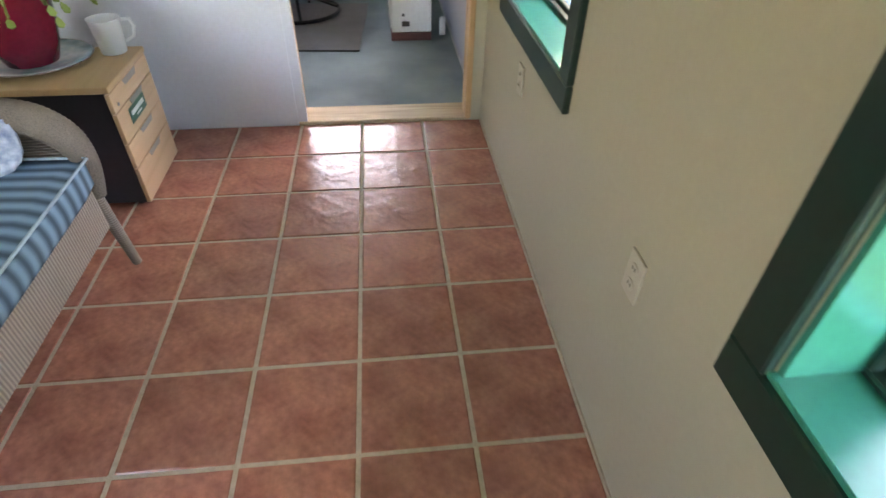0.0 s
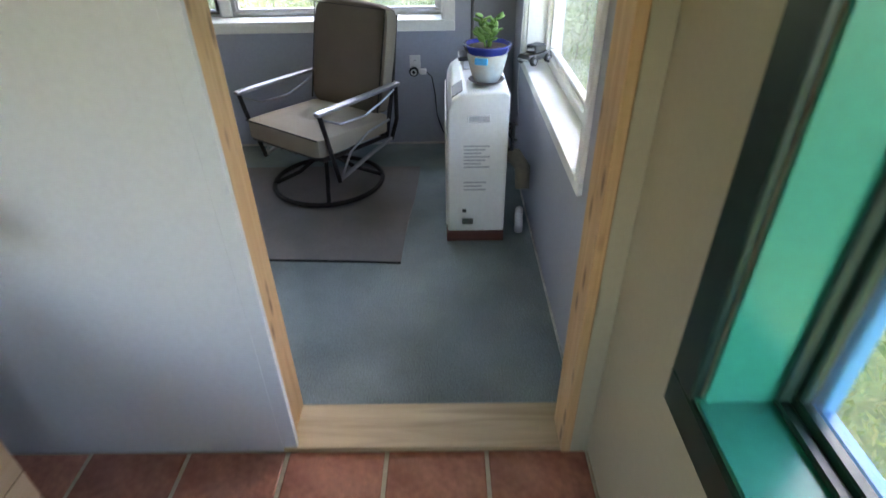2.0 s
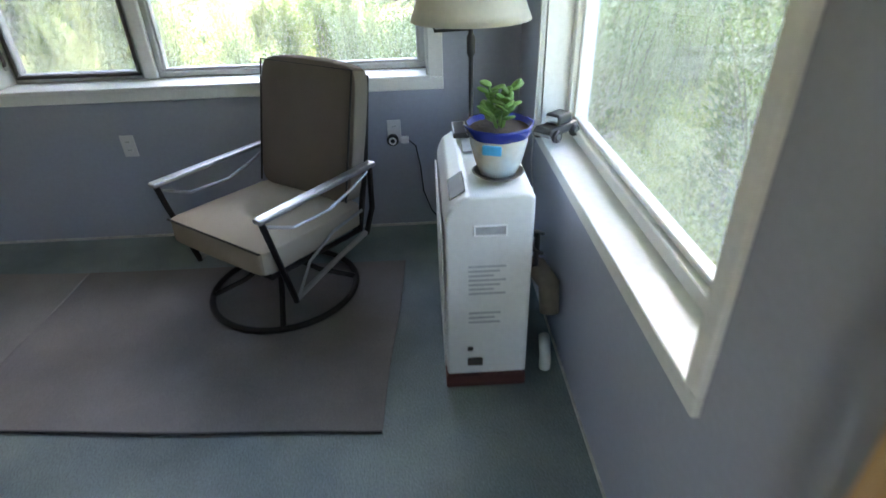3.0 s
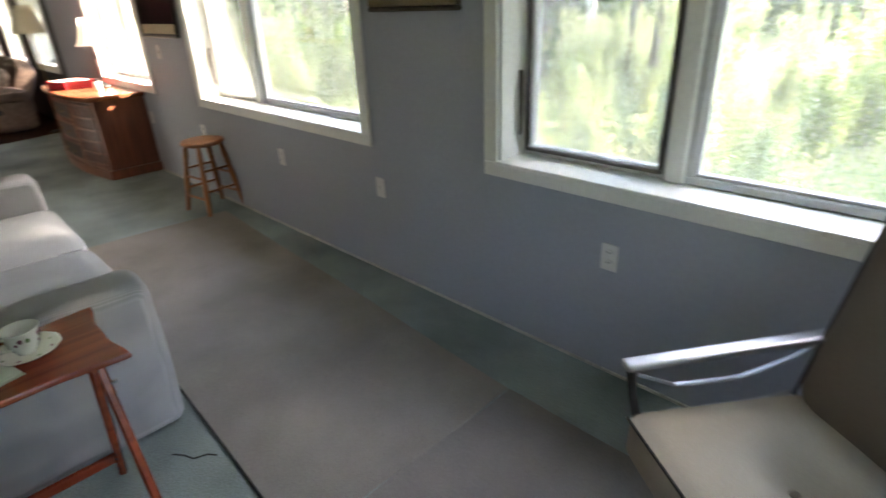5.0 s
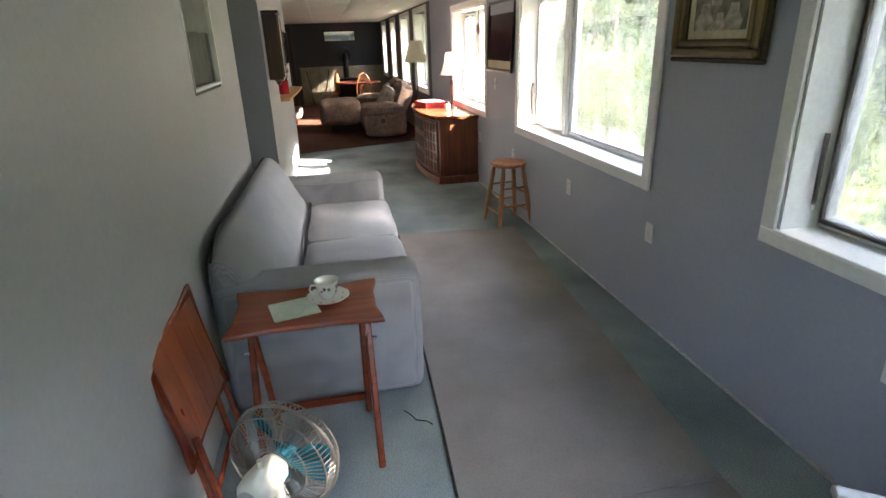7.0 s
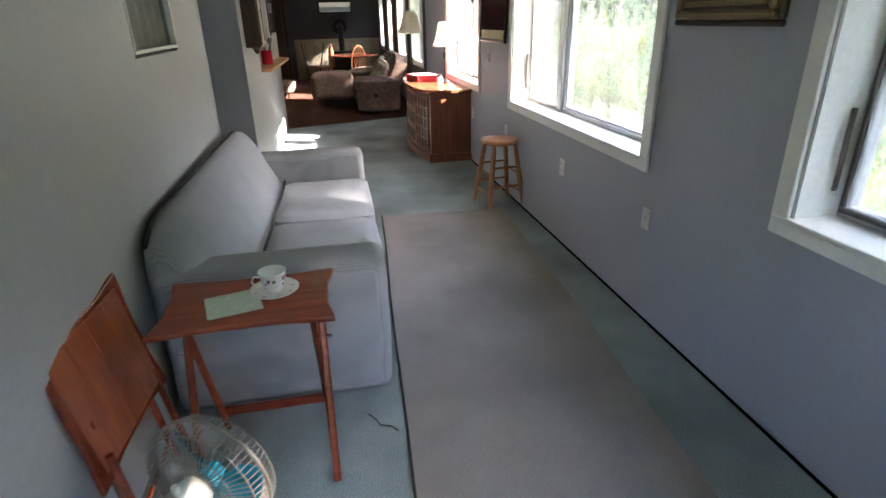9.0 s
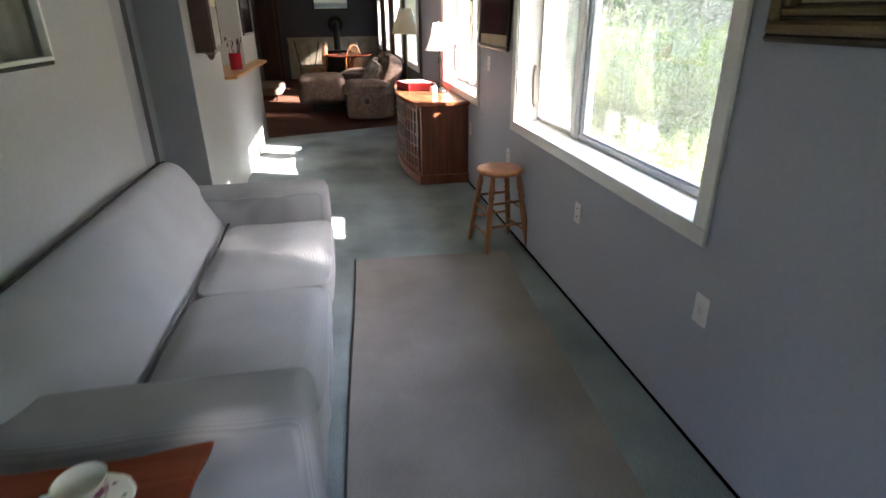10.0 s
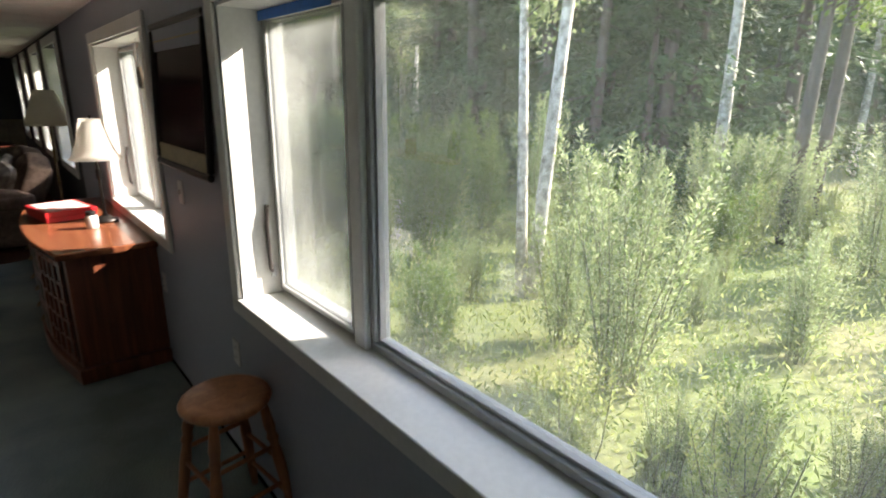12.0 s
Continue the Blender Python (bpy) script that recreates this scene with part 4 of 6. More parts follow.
def air_conditioner():
    """Stands along the right wall; controls face the room."""
    bb = thing("base_board", pose(-0.30, 1.605, 0.0), "red-brown wooden board under the air conditioner", "board")
    part("board", box(-0.155, -0.34, 0.0, 0.14, 0.34, 0.055, 0.004), M_REDWOOD, bb)
    t = thing("portable_air_conditioner", pose(-0.30, 1.605, 0.056), "off-white portable air conditioner standing on a board", "air conditioner")
    outline = [(-0.15, 0.0), (0.14, 0.0), (0.14, 0.72), (0.115, 0.735), (-0.07, 0.725), (-0.125, 0.69), (-0.145, 0.64)]
    bm = bmesh.new()
    ends = [[bm.verts.new((x, y, z)) for x, z in outline] for y in (-0.33, 0.33)]
    k = len(outline)
    bm.faces.new(ends[0])
    bm.faces.new(ends[1][::-1])
    for i in range(k):
        bm.faces.new((ends[0][i], ends[1][i], ends[1][(i + 1) % k], ends[0][(i + 1) % k]))
    bmesh.ops.recalc_face_normals(bm, faces=bm.faces)
    bmesh.ops.bevel(bm, geom=bm.edges[:], offset=0.012, segments=3, affect="EDGES", profile=0.5)
    body = part("body", bm, M_AC, t)
    part("front_panel", box(-0.158, -0.315, 0.03, -0.1505, 0.315, 0.6, 0.006, 2), M_AC, t)
    part("control_panel", turn(box(-0.03, -0.08, 0, 0.03, 0.08, 0.003, 0.001), pose(-0.0985, -0.2, 0.7085, 0, -32.5, 0)), M_DARKFRAME, t, "dark control panel")
    part("outlet_grille", turn(box(-0.03, -0.12, 0, 0.03, 0.12, 0.004, 0.003), pose(-0.03, 0.15, 0.733, 0, -3, 0)), M_ACGREY, t)
    h = part("carry_handle", ring(-0.055, 0.585, 0.055, 0.63, 0.009, -0.337, -0.329, 0), M_AC, t)
    part("handle_recess", box(-0.046, -0.3315, 0.594, 0.046, -0.3302, 0.621), M_ACGREY, h)
    for i in range(7):
        part("label_line", box(-0.07, -0.3312, 0.47 - 0.018 * i, 0.055 - 0.02 * (i % 3), -0.3304, 0.478 - 0.018 * i), M_ACGREY, t)
    for i in range(3):
        part("label_line", box(-0.07, -0.3312, 0.28 - 0.02 * i, 0.04 - 0.02 * (i % 2), -0.3304, 0.288 - 0.02 * i), M_ACGREY, t)
    part("drain_plug", box(-0.075, -0.334, 0.115, -0.055, -0.3302, 0.135, 0.002), M_BLACK, t)
    part("inlet_socket", box(-0.075, -0.335, 0.045, -0.02, -0.3302, 0.08, 0.003), M_DARKFRAME, t)
    part("cord_hook", tube([(0.14, -0.25, 0.55), (0.17, -0.25, 0.55), (0.17, -0.25, 0.5), (0.17, -0.25, 0.42), (0.14, -0.25, 0.42)], 0.01, 8), M_BLACK, t)
    part("coiled_cord", tube([(0.165 + 0.02 * math.sin(a), -0.27 + 0.03 * math.cos(a), 0.46 + 0.012 * a) for a in (0.5 * k for k in range(20))], 0.006, 6), M_BLACK, t)
    part("exhaust_hose", tube([(0.14, -0.1, 0.33), (0.20, -0.15, 0.34), (0.235, -0.2, 0.3), (0.235, -0.24, 0.2)], [0.04, 0.042, 0.04, 0.036], 14), M_HOSE, t, smooth=True)


air_conditioner()
v = thing("pipe_elbow", pose(-0.075, 1.33, 0.0), "white plastic pipe elbow on the carpet by the wall", "pipe")
part("pipe", tube([(0, 0, 0.02), (0.0, 0, 0.07), (0.0, 0.02, 0.1), (0.01, 0.08, 0.105)], 0.022, 10), M_WHITEPL, v, smooth=True)


def jade_pot():
    t = thing("potted_succulent", pose(-0.26, 1.42, 0.7925), "jade plant in a blue and cream glazed pot", "plant")
    part("saucer", lathe([(0, 0), (0.065, 0), (0.085, 0.014), (0.08, 0.016), (0.06, 0.006), (0, 0.006)], 28), M_DARKFRAME, t, smooth=True)
    pot = part("pot", lathe([(0, 0.007), (0.058, 0.007), (0.075, 0.05), (0.09, 0.11), (0.093, 0.135)], 32), M_GLAZE, t, smooth=True)
    part("rim", lathe([(0.093, 0.134), (0.1, 0.14), (0.108, 0.165), (0.11, 0.172), (0.1, 0.172), (0.092, 0.15), (0, 0.15)], 32, flute=0.02, flutes=8), M_COBALT, pot, "cobalt blue wavy rim", smooth=True)
    part("soil", lathe([(0, 0.158), (0.093, 0.156)], 20), M_SOIL, t)
    rib = box(-0.03, -0.1, 0.098, 0.03, -0.088, 0.128, 0.003)
    turn(rib, pose(0, 0, 0, 0, 0, -20))
    part("ribbon", rib, M_RIBBON, t, "sky blue ribbon bow")
    rng2 = random.Random(8)
    stems, leaves = bmesh.new(), bmesh.new()
    for k in range(5):
        a = k * 1.3
        top = Vector((0.035 * math.cos(a), 0.035 * math.sin(a), 0.22 + 0.03 * (k % 3) + (0.06 if k == 0 else 0)))
        base = Vector((0.012 * math.cos(a), 0.012 * math.sin(a), 0.155))
        tube([base, (base + top) / 2, top], 0.005, 6, stems)
        for s in range(9):
            u = 0.35 + 0.7 * s / 9
            p = base + (top - base) * u
            b = rng2.uniform(0, 6.28)
            d = Vector((math.cos(b), math.sin(b), rng2.uniform(0.2, 0.9))).normalized()
            L = rng2.uniform(0.035, 0.055)
            lf = lathe([(0, 0), (0.3, 0.15), (0.42, 0.55), (0.3, 0.9), (0, 1.0)], 6)
            q = d.to_track_quat("Z", "Y").to_matrix().to_4x4()
            turn(lf, Matrix.Translation(p) @ q @ Matrix.Diagonal((L * 0.9, L * 0.28, L, 1)))
            merge(lf, leaves)
    part("stem", stems, M_JADE, t)
    part("foliage", leaves, M_JADE, t, smooth=True)


jade_pot()


def table_lamp(name, m, h, r0, r1, shade_h, label, base="square", shade=None, bowed=True, flare=0.02):
    t = thing(name, m, label, "lamp")
    if base == "square":
        part("base", box(-0.075, -0.075, 0, 0.075, 0.075, 0.022, 0.006, 2), M_BLACK, t)
    else:
        part("base", lathe([(0, 0), (0.075, 0), (0.08, 0.012), (0.05, 0.025), (0.03, 0.04), (0, 0.04)], 28), M_DARKMETAL, t, smooth=True)
    part("pole", lathe([(0, 0.02), (0.035, 0.022), (0.018, 0.045), (0.009, 0.07), (0.009, h * 0.45), (0.016, h * 0.47), (0.016, h * 0.56), (0.009, h * 0.58), (0.008, h), (0, h)], 16), M_DARKMETAL if base != "square" else M_BLACK, t, smooth=True)
    prof = []
    for k in range(9):
        u = k / 8
        r = r0 + (r1 - r0) * (u ** 0.6 if bowed else u)
        prof.append((r, h - shade_h * 0.75 + shade_h * u))
    sh = lathe(prof, 16 if bowed else 32, flute=flare, flutes=8)
    bmesh.ops.solidify(sh, geom=sh.faces[:], thickness=0.003)
    s = part("shade", sh, shade or M_SHADE, t, "white cloth shade" if shade else "cream cloth shade", smooth=True)
    part("finial", lathe([(0, h + shade_h * 0.25 - 0.01), (0.007, h + shade_h * 0.25), (0.008, h + shade_h * 0.25 + 0.012), (0, h + shade_h * 0.25 + 0.022)], 10), M_DARKMETAL, s)
    part("harp", tube([(0.0, 0.0, h * 0.99), (0.045, 0, h), (0.05, 0, h + shade_h * 0.15), (0, 0, h + shade_h * 0.25 - 0.01), (-0.05, 0, h + shade_h * 0.15), (-0.045, 0, h)], 0.003, 5, closed=True), M_DARKMETAL, s)
    return t


table_lamp("table_lamp", pose(-0.31, 1.845, 0.792), 0.63, 0.215, 0.1, 0.29, "black table lamp with a wide cream shade", "square", bowed=False, flare=0.0)
sw = bpy.data.objects["table_lamp"]
part("swing_arm", tube([(0, 0, 0.38), (-0.13, -0.02, 0.38), (-0.14, -0.02, 0.42)], 0.006, 6), M_BLACK, sw)


def toy_truck():
    t = thing("toy_truck", pose(0.02, 1.815, 0.7682, 0, 0, -140) @ Matrix.Diagonal((1.15, 1.15, 1.15, 1)), "small black toy off-road car on the window sill", "toy car")
    b = box(-0.075, -0.035, 0.018, 0.075, 0.035, 0.048, 0.008, 2)
    part("body", b, M_TOY, t)
    part("cab", turn(box(-0.045, -0.03, 0.047, 0.03, 0.03, 0.083, 0.009, 2), Matrix()), M_TOY, t)
    part("windscreen", box(0.0302, -0.024, 0.054, 0.0312, 0.024, 0.076), M_CHROME, t)
    for x in (-0.048, 0.048):
        for y in (-0.038, 0.038):
            w = part("wheel", turn(lathe([(0, -0.008), (0.019, -0.008), (0.021, -0.004), (0.021, 0.004), (0.019, 0.008), (0, 0.008)], 16), pose(x, y, 0.021, 90)), M_BLACK, t, smooth=True)
            part("rim", turn(lathe([(0, -0.0095), (0.01, -0.0095), (0.01, 0.0095), (0, 0.0095)], 12), pose(x, y, 0.021, 90)), M_SILVER, w)
    part("bumper", box(0.075, -0.033, 0.02, 0.083, 0.033, 0.03, 0.002), M_SILVER, t)


toy_truck()
cd = thing("blind_cord", pose(-0.03, 1.97, 0.0), "thin white cord hanging beside the window", "cord")
part("cord", tube([(0, 0, 2.1), (0.002, 0.004, 1.5), (-0.004, -0.01, 1.0), (-0.01, 0.0, 0.6), (-0.004, -0.06, 0.45)], 0.003, 5), M_TRIM, cd)


def sofa():
    """Faces +y; three-seat sofa in a slipcover."""
    t = thing("sofa", pose(-4.205, 0.782, 0.0, 0, 0, -1.1), "grey-blue sofa in a ribbed stretch slipcover", "sofa")
    part("base", fuzz(cushion(-1.04, -0.40, 0.005, 1.04, 0.42, 0.30, 0.008, 0.03, 8), 0.004), M_SOFA, t, smooth=True)
    for s in (-1, 1):
        a = box(-0.115, -0.46, 0.005, 0.115, 0.44, 0.64, 0.055, 4)
        bmesh.ops.subdivide_edges(a, edges=[e for e in a.edges if e.calc_length() > 0.15], cuts=6, use_grid_fill=True)
        part("arm", fuzz(turn(a, pose(0.985 * s, 0, 0)), 0.007, 5, s), M_SOFASHADE, t, smooth=True)
    for k in range(2):
        x = -0.875 + 0.875 * k
        ob = part("seat_cushion", fuzz(cushion(x + 0.004, -0.135, 0.28, x + 0.873, 0.455, 0.455, 0.02, 0.05, 9), 0.006, 4, k), M_SOFA, t)
        soften(ob)
    # the slipcovered back: one long leaning slab, thin at the top
    bk = bmesh.new()
    side = [(-0.47, 0.05), (-0.475, 0.45), (-0.47, 0.77), (-0.455, 0.815), (-0.415, 0.832), (-0.37, 0.818), (-0.325, 0.765), (-0.27, 0.66), (-0.205, 0.53), (-0.15, 0.425), (-0.13, 0.33), (-0.13, 0.05)]
    rows = []
    for k in range(41):
        x = -1.075 + 2.15 * k / 40
        e = max(0.0, (abs(x) - 0.82) / 0.255)
        drop, thin = 0.085 * e ** 2.5, 1 - 0.16 * e ** 3
        rows.append([bk.verts.new((x, -0.475 + (y + 0.475) * thin, z - (drop if z > 0.6 else drop * 0.4 if z > 0.4 else 0))) for y, z in side])
    for ra, rb in zip(rows, rows[1:]):
        for i in range(len(side)):
            j = (i + 1) % len(side)
            bk.faces.new((ra[i], ra[j], rb[j], rb[i]))
    bk.faces.new(rows[0])
    bk.faces.new(rows[-1][::-1])
    bmesh.ops.recalc_face_normals(bk, faces=bk.faces)
    ob = part("backrest", fuzz(bk, 0.006, 3), M_SOFASHADE, t)
    soften(ob)
    part("back_seam", tube([(x, -0.440 + 0.004 * math.sin(5 * x), 0.826 - 0.085 * max(0.0, (abs(x) - 0.82) / 0.255) ** 2.5) for x in (-1.06 + 0.106 * k for k in range(21))], 0.007, 6), M_RUGEDGE, t, "dark seam along the top")
    # black tube that stands for the shade in the gap behind the seat
    part("tuck_shade", tube([(x, -0.128 + 0.004 * math.sin(9 * x), 0.452 + 0.004 * math.sin(7 * x)) for x in (-0.86 + 0.086 * k for k in range(21))], 0.008, 6), M_RUGEDGE, t, "dark line for the shade in the tuck between back and seat")


sofa()


def wavy(x0, y0, x1, y1, w=0.036):
    """A scalloped tray outline."""
    out = []
    for (ax, ay), (bx, by) in (((x0, y0), (x1, y0)), ((x1, y0), (x1, y1)), ((x1, y1), (x0, y1)), ((x0, y1), (x0, y0))):
        nx, ny = (by - ay), -(bx - ax)
        L = math.hypot(nx, ny)
        for k in range(14):
            u = k / 14
            d = w * (math.cos(2 * math.pi * u) - 1) * 0.5 + w * 0.5 * math.sin(math.pi * u) ** 6
            out.append((ax + (bx - ax) * u + nx / L * d, ay + (by - ay) * u + ny / L * d))
    return out


def tray_table():
    t = thing("tray_table", pose(-2.82, 0.712, 0.0) @ Matrix.Diagonal((1, 1, 0.973, 1)), "cherry-stained folding tray table with scalloped edges", "table")
    part("tabletop", slab(wavy(-0.185, -0.28, 0.188, 0.28), 0.665, 0.685, 0.006), M_CHERRY, t)
    for y in (-0.225, 0.225):
        part("batten", box(-0.12, y - 0.012, 0.64, 0.12, y + 0.012, 0.6645, 0.002), M_CHERRY, t)
        part("leg", rod((0.19, y, 0.0), (-0.06, y, 0.655), 0.014, 0.014, 6), M_CHERRY, t)
        part("leg", rod((-0.19, y * 0.9, 0.0), (0.06, y * 0.9, 0.655), 0.014, 0.014, 6), M_CHERRY, t)
        part("pivot", rod((0, y - 0.03, 0.5), (0, y + 0.03, 0.5), 0.006), M_CHROME, t)
    part("stretcher", box(-0.187, -0.2, 0.075, -0.165, 0.2, 0.11, 0.003), M_CHERRY, t)
    part("stretcher", box(-0.025, -0.21, 0.58, -0.005, 0.21, 0.61, 0.003), M_CHERRY, t)


tray_table()


def folded_tray():
    t = thing("folded_tray_table", pose(-2.675, 0.312, 0.0), "cherry-stained tray table folded against the wall", "table")
    lean = pose(0, 0, 0, 0, 0, -3) @ pose(0, 0.02, 0.31, 100, 0, 0)
    top = slab(wavy(-0.27, 0.0, 0.27, 0.45), -0.01, 0.006, 0.005)
    part("tabletop", turn(top, lean), M_CHERRY, t)
    for k in range(4):
        x0 = -0.225 + 0.113 * k
        part("board", turn(box(x0, 0.035, -0.0125, x0 + 0.109, 0.415, -0.0102, 0.001), lean), M_CHERRYUP, t)
        part("board", turn(box(x0, 0.035, 0.0062, x0 + 0.109, 0.415, 0.0085, 0.001), lean), M_CHERRYUP, t)
    for x in (-0.21, 0.21):
        part("leg", rod((x * 1.1, 0.075, 0.0), (x, 0.022, 0.40), 0.013, 0.013, 6), M_CHERRY, t)
        part("leg", rod((x * 0.9, 0.035, 0.0), (x * 0.86, -0.02, 0.5), 0.013, 0.013, 6), M_CHERRY, t)
    part("stretcher", rod((-0.18, 0.028, 0.1), (0.18, 0.028, 0.1), 0.01, 0.01, 6), M_CHERRY, t)


folded_tray()


def cup_and_saucer():
    s = thing("saucer", pose(-2.845, 0.795, 0.6667) @ Matrix.Diagonal((1.12, 1.12, 1.1, 1)), "white china saucer with a flower rim", "saucer")
    part("dish", lathe([(0, 0), (0.035, 0), (0.04, 0.004), (0.07, 0.013), (0.074, 0.016), (0.068, 0.015), (0.038, 0.007), (0, 0.006)], 36, flute=0.015, flutes=10), M_CHINA, s, smooth=True)
    for k in range(8):
        a = k * 0.785 + 0.3
        part("flower_print", turn(lathe([(0, 0), (0.005, 0.0004), (0, 0.0008)], 7), pose(0.055 * math.cos(a), 0.055 * math.sin(a), 0.0118)), M_SPRIG if k % 2 else M_GREENPRINT, s)
    t = thing("teacup", pose(-2.845, 0.795, 0.6738, 0, 0, 292) @ Matrix.Diagonal((1.03, 1.03, 1.14, 1)), "white china teacup with plum flower sprigs", "cup")
    part("bowl", lathe([(0, 0.0), (0.022, 0.0), (0.024, 0.006), (0.03, 0.012), (0.038, 0.035), (0.043, 0.06), (0.046, 0.066), (0.043, 0.066), (0.036, 0.036), (0.028, 0.016), (0, 0.012)], 36), M_CHINA, t, smooth=True)
    part("handle", tube([(0.037, 0, 0.054), (0.06, 0, 0.06), (0.068, 0, 0.046), (0.058, 0, 0.028), (0.034, 0, 0.022)], 0.0035, 8), M_CHINA, t, smooth=True)
    rng2 = random.Random(2)
    for k in range(26):
        a = rng2.uniform(0.5, 5.8)
        z = rng2.uniform(0.025, 0.05)
        r = 0.0345 + (z - 0.025) * 0.26
        part("flower_print", turn(lathe([(0, 0.0), (rng2.uniform(0.003, 0.0075), 0.0015), (0, 0.003)], 7), pose(r * math.cos(a), r * math.sin(a), z) @ pose(0, 0, 0, 0, 0, math.degrees(a)) @ pose(0, 0, 0, 0, 90, 0)), M_SPRIG if k % 3 else M_GREENPRINT, t)


cup_and_saucer()
nk = thing("paper_napkin", pose(-2.78, 0.67, 0.6668, 0, 0, 14), "folded pale green paper napkin on the tray table", "napkin")
part("fold", slab([(-0.085, -0.085), (0.06, -0.085), (0.066, -0.08), (0.066, 0.085), (-0.085, 0.085)], 0, 0.003, 0.001, seg=1), M_NAPKIN, nk)
part("fold", slab([(-0.083, -0.083), (0.062, -0.081), (0.062, 0.083), (-0.083, 0.08)], 0.0035, 0.006, 0.001, seg=1), M_NAPKIN, nk)


def desk_fan():
    """Blows along +y at its own origin."""
    t = thing("desk_fan", pose(-2.32, 0.588, 0.0, 0, 0, 62), "small white desk fan with translucent blue blades", "fan")
    part("foot", slab([(-0.09, -0.12), (0.09, -0.12), (0.11, -0.06), (0.09, 0.09), (-0.09, 0.09), (-0.11, -0.06)], 0, 0.04, 0.012), M_FANWHITE, t)
    part("control_panel", turn(box(-0.06, -0.05, 0, 0.06, 0.035, 0.004, 0.002), pose(0, -0.055, 0.0395, 3)), M_STICKER, t, "dark green control panel")
    for k in range(3):
        part("button", box(-0.045 + 0.032 * k, -0.075, 0.045, -0.02 + 0.032 * k, -0.055, 0.054, 0.002), M_PLASTIC, t)
    part("neck", tube([(0, 0.03, 0.035), (0, 0.02, 0.14), (0, 0.0, 0.27), (0, -0.01, 0.33)], [0.042, 0.03, 0.024, 0.022], 14), M_FANWHITE, t, smooth=True)
    motor = lathe([(0, -0.11), (0.036, -0.11), (0.052, -0.09), (0.056, -0.05), (0.05, 0.03), (0.04, 0.045), (0, 0.045)], 28)
    mo = part("motor_housing", turn(motor, pose(0, -0.03, 0.355, -90, 0, 0)), M_FANWHITE, t, smooth=True)
    part("vent_ring", turn(lathe([(0.012, -0.113), (0.034, -0.113), (0.034, -0.1105), (0.012, -0.1105)], 24), pose(0, -0.03, 0.355, -90, 0, 0)), M_ACGREY, mo)
    part("oscillation_knob", rod((0, -0.06, 0.405), (0, -0.06, 0.435), 0.008, 0.01), M_FANWHITE, mo)
    R = 0.185
    for k in range(3):
        a0 = 2 * math.pi * k / 3
        bl = bmesh.new()
        rows = []
        for i in range(7):
            r = 0.035 + (R - 0.055) * i / 6
            w = 0.55 + 0.35 * math.sin(math.pi * i / 6)
            rows.append([bl.verts.new((r * math.cos(a0 + w * (u - 0.5)), 0.055 + 0.05 * (u - 0.5), 0.355 + r * math.sin(a0 + w * (u - 0.5)))) for u in (0, 0.25, 0.5, 0.75, 1)])
        for ra, rb in zip(rows, rows[1:]):
            for i in range(4):
                bl.faces.new((ra[i], ra[i + 1], rb[i + 1], rb[i]))
        bmesh.ops.solidify(bl, geom=bl.faces[:], thickness=0.003)
        part("blade", bl, M_FANBLUE, t, "translucent blue blade", smooth=True)
    part("hub", turn(lathe([(0, 0), (0.034, 0), (0.034, 0.05), (0, 0.055)], 20), pose(0, 0.03, 0.355, -90)), M_FANBLUE, t)
    guard = None
    for rr, y in ((R, 0.0625), (R * 0.93, 0.015), (R * 0.93, 0.105), (0.06, 0.0), (0.05, 0.12), (R * 0.6, 0.003), (R * 0.6, 0.118)):
        hoop = tube([(rr * math.cos(a), y, 0.355 + rr * math.sin(a)) for a in (2 * math.pi * k / 36 for k in range(36))], 0.0055 if rr == R else 0.002, 6, closed=True)
        if guard is None:
            guard = part("wire_guard", hoop, M_GUARD, t, "grey metal wire guard")
        else:
            part("guard_hoop", hoop, M_GUARD, guard)
    for ys in ((0.0, 0.0, 0.015, 0.055), (0.12, 0.118, 0.105, 0.07)):
        wire = part("guard_wire", tube([(r, y, 0) for r, y in zip((0.055, R * 0.6, R * 0.93, R), ys)], 0.0016, 4), M_GUARD, guard)
        move(wire, pose(0, 0, 0.355))
        for k in range(1, 64):
            c = new("guard_wire", wire.data)
            c.parent = guard
            c.matrix_basis = pose(0, 0, 0.355, 0, 360 * k / 64, 0)


desk_fan()


def stool():
    t = thing("bar_stool", pose(-5.49, 2.412, 0.0, 0, 0, 8), "golden oak round-seat stool with turned legs", "stool")
    part("seat", lathe([(0, 0.535), (0.14, 0.535), (0.158, 0.542), (0.165, 0.556), (0.158, 0.57), (0.14, 0.575), (0, 0.572)], 36), M_OAK, t, smooth=True)
    top, bot = 0.095, 0.16
    prof = [(0.013, 0), (0.017, 0.06), (0.02, 0.16), (0.022, 0.3), (0.017, 0.37), (0.023, 0.39), (0.017, 0.41), (0.022, 0.44), (0.015, 0.535)]
    legs = []
    for sx in (-1, 1):
        for sy in (-1, 1):
            lg = lathe(prof, 12)
            for v in lg.verts:
                u = v.co.z / 0.535
                v.co.x += sx * (bot + (top - bot) * u)
                v.co.y += sy * (bot + (top - bot) * u)
            part("leg", lg, M_OAK, t, smooth=True)

    def at(z):
        return bot + (top - bot) * z / 0.535

    for z, pairs in ((0.13, "x"), (0.19, "y"), (0.29, "x"), (0.35, "y")):
        d = at(z)
        for s in (-1, 1):
            part("rung", rod((-d, s * d, z), (d, s * d, z), 0.009) if pairs == "x" else rod((s * d, -d, z), (s * d, d, z), 0.009), M_OAK, t)


stool()


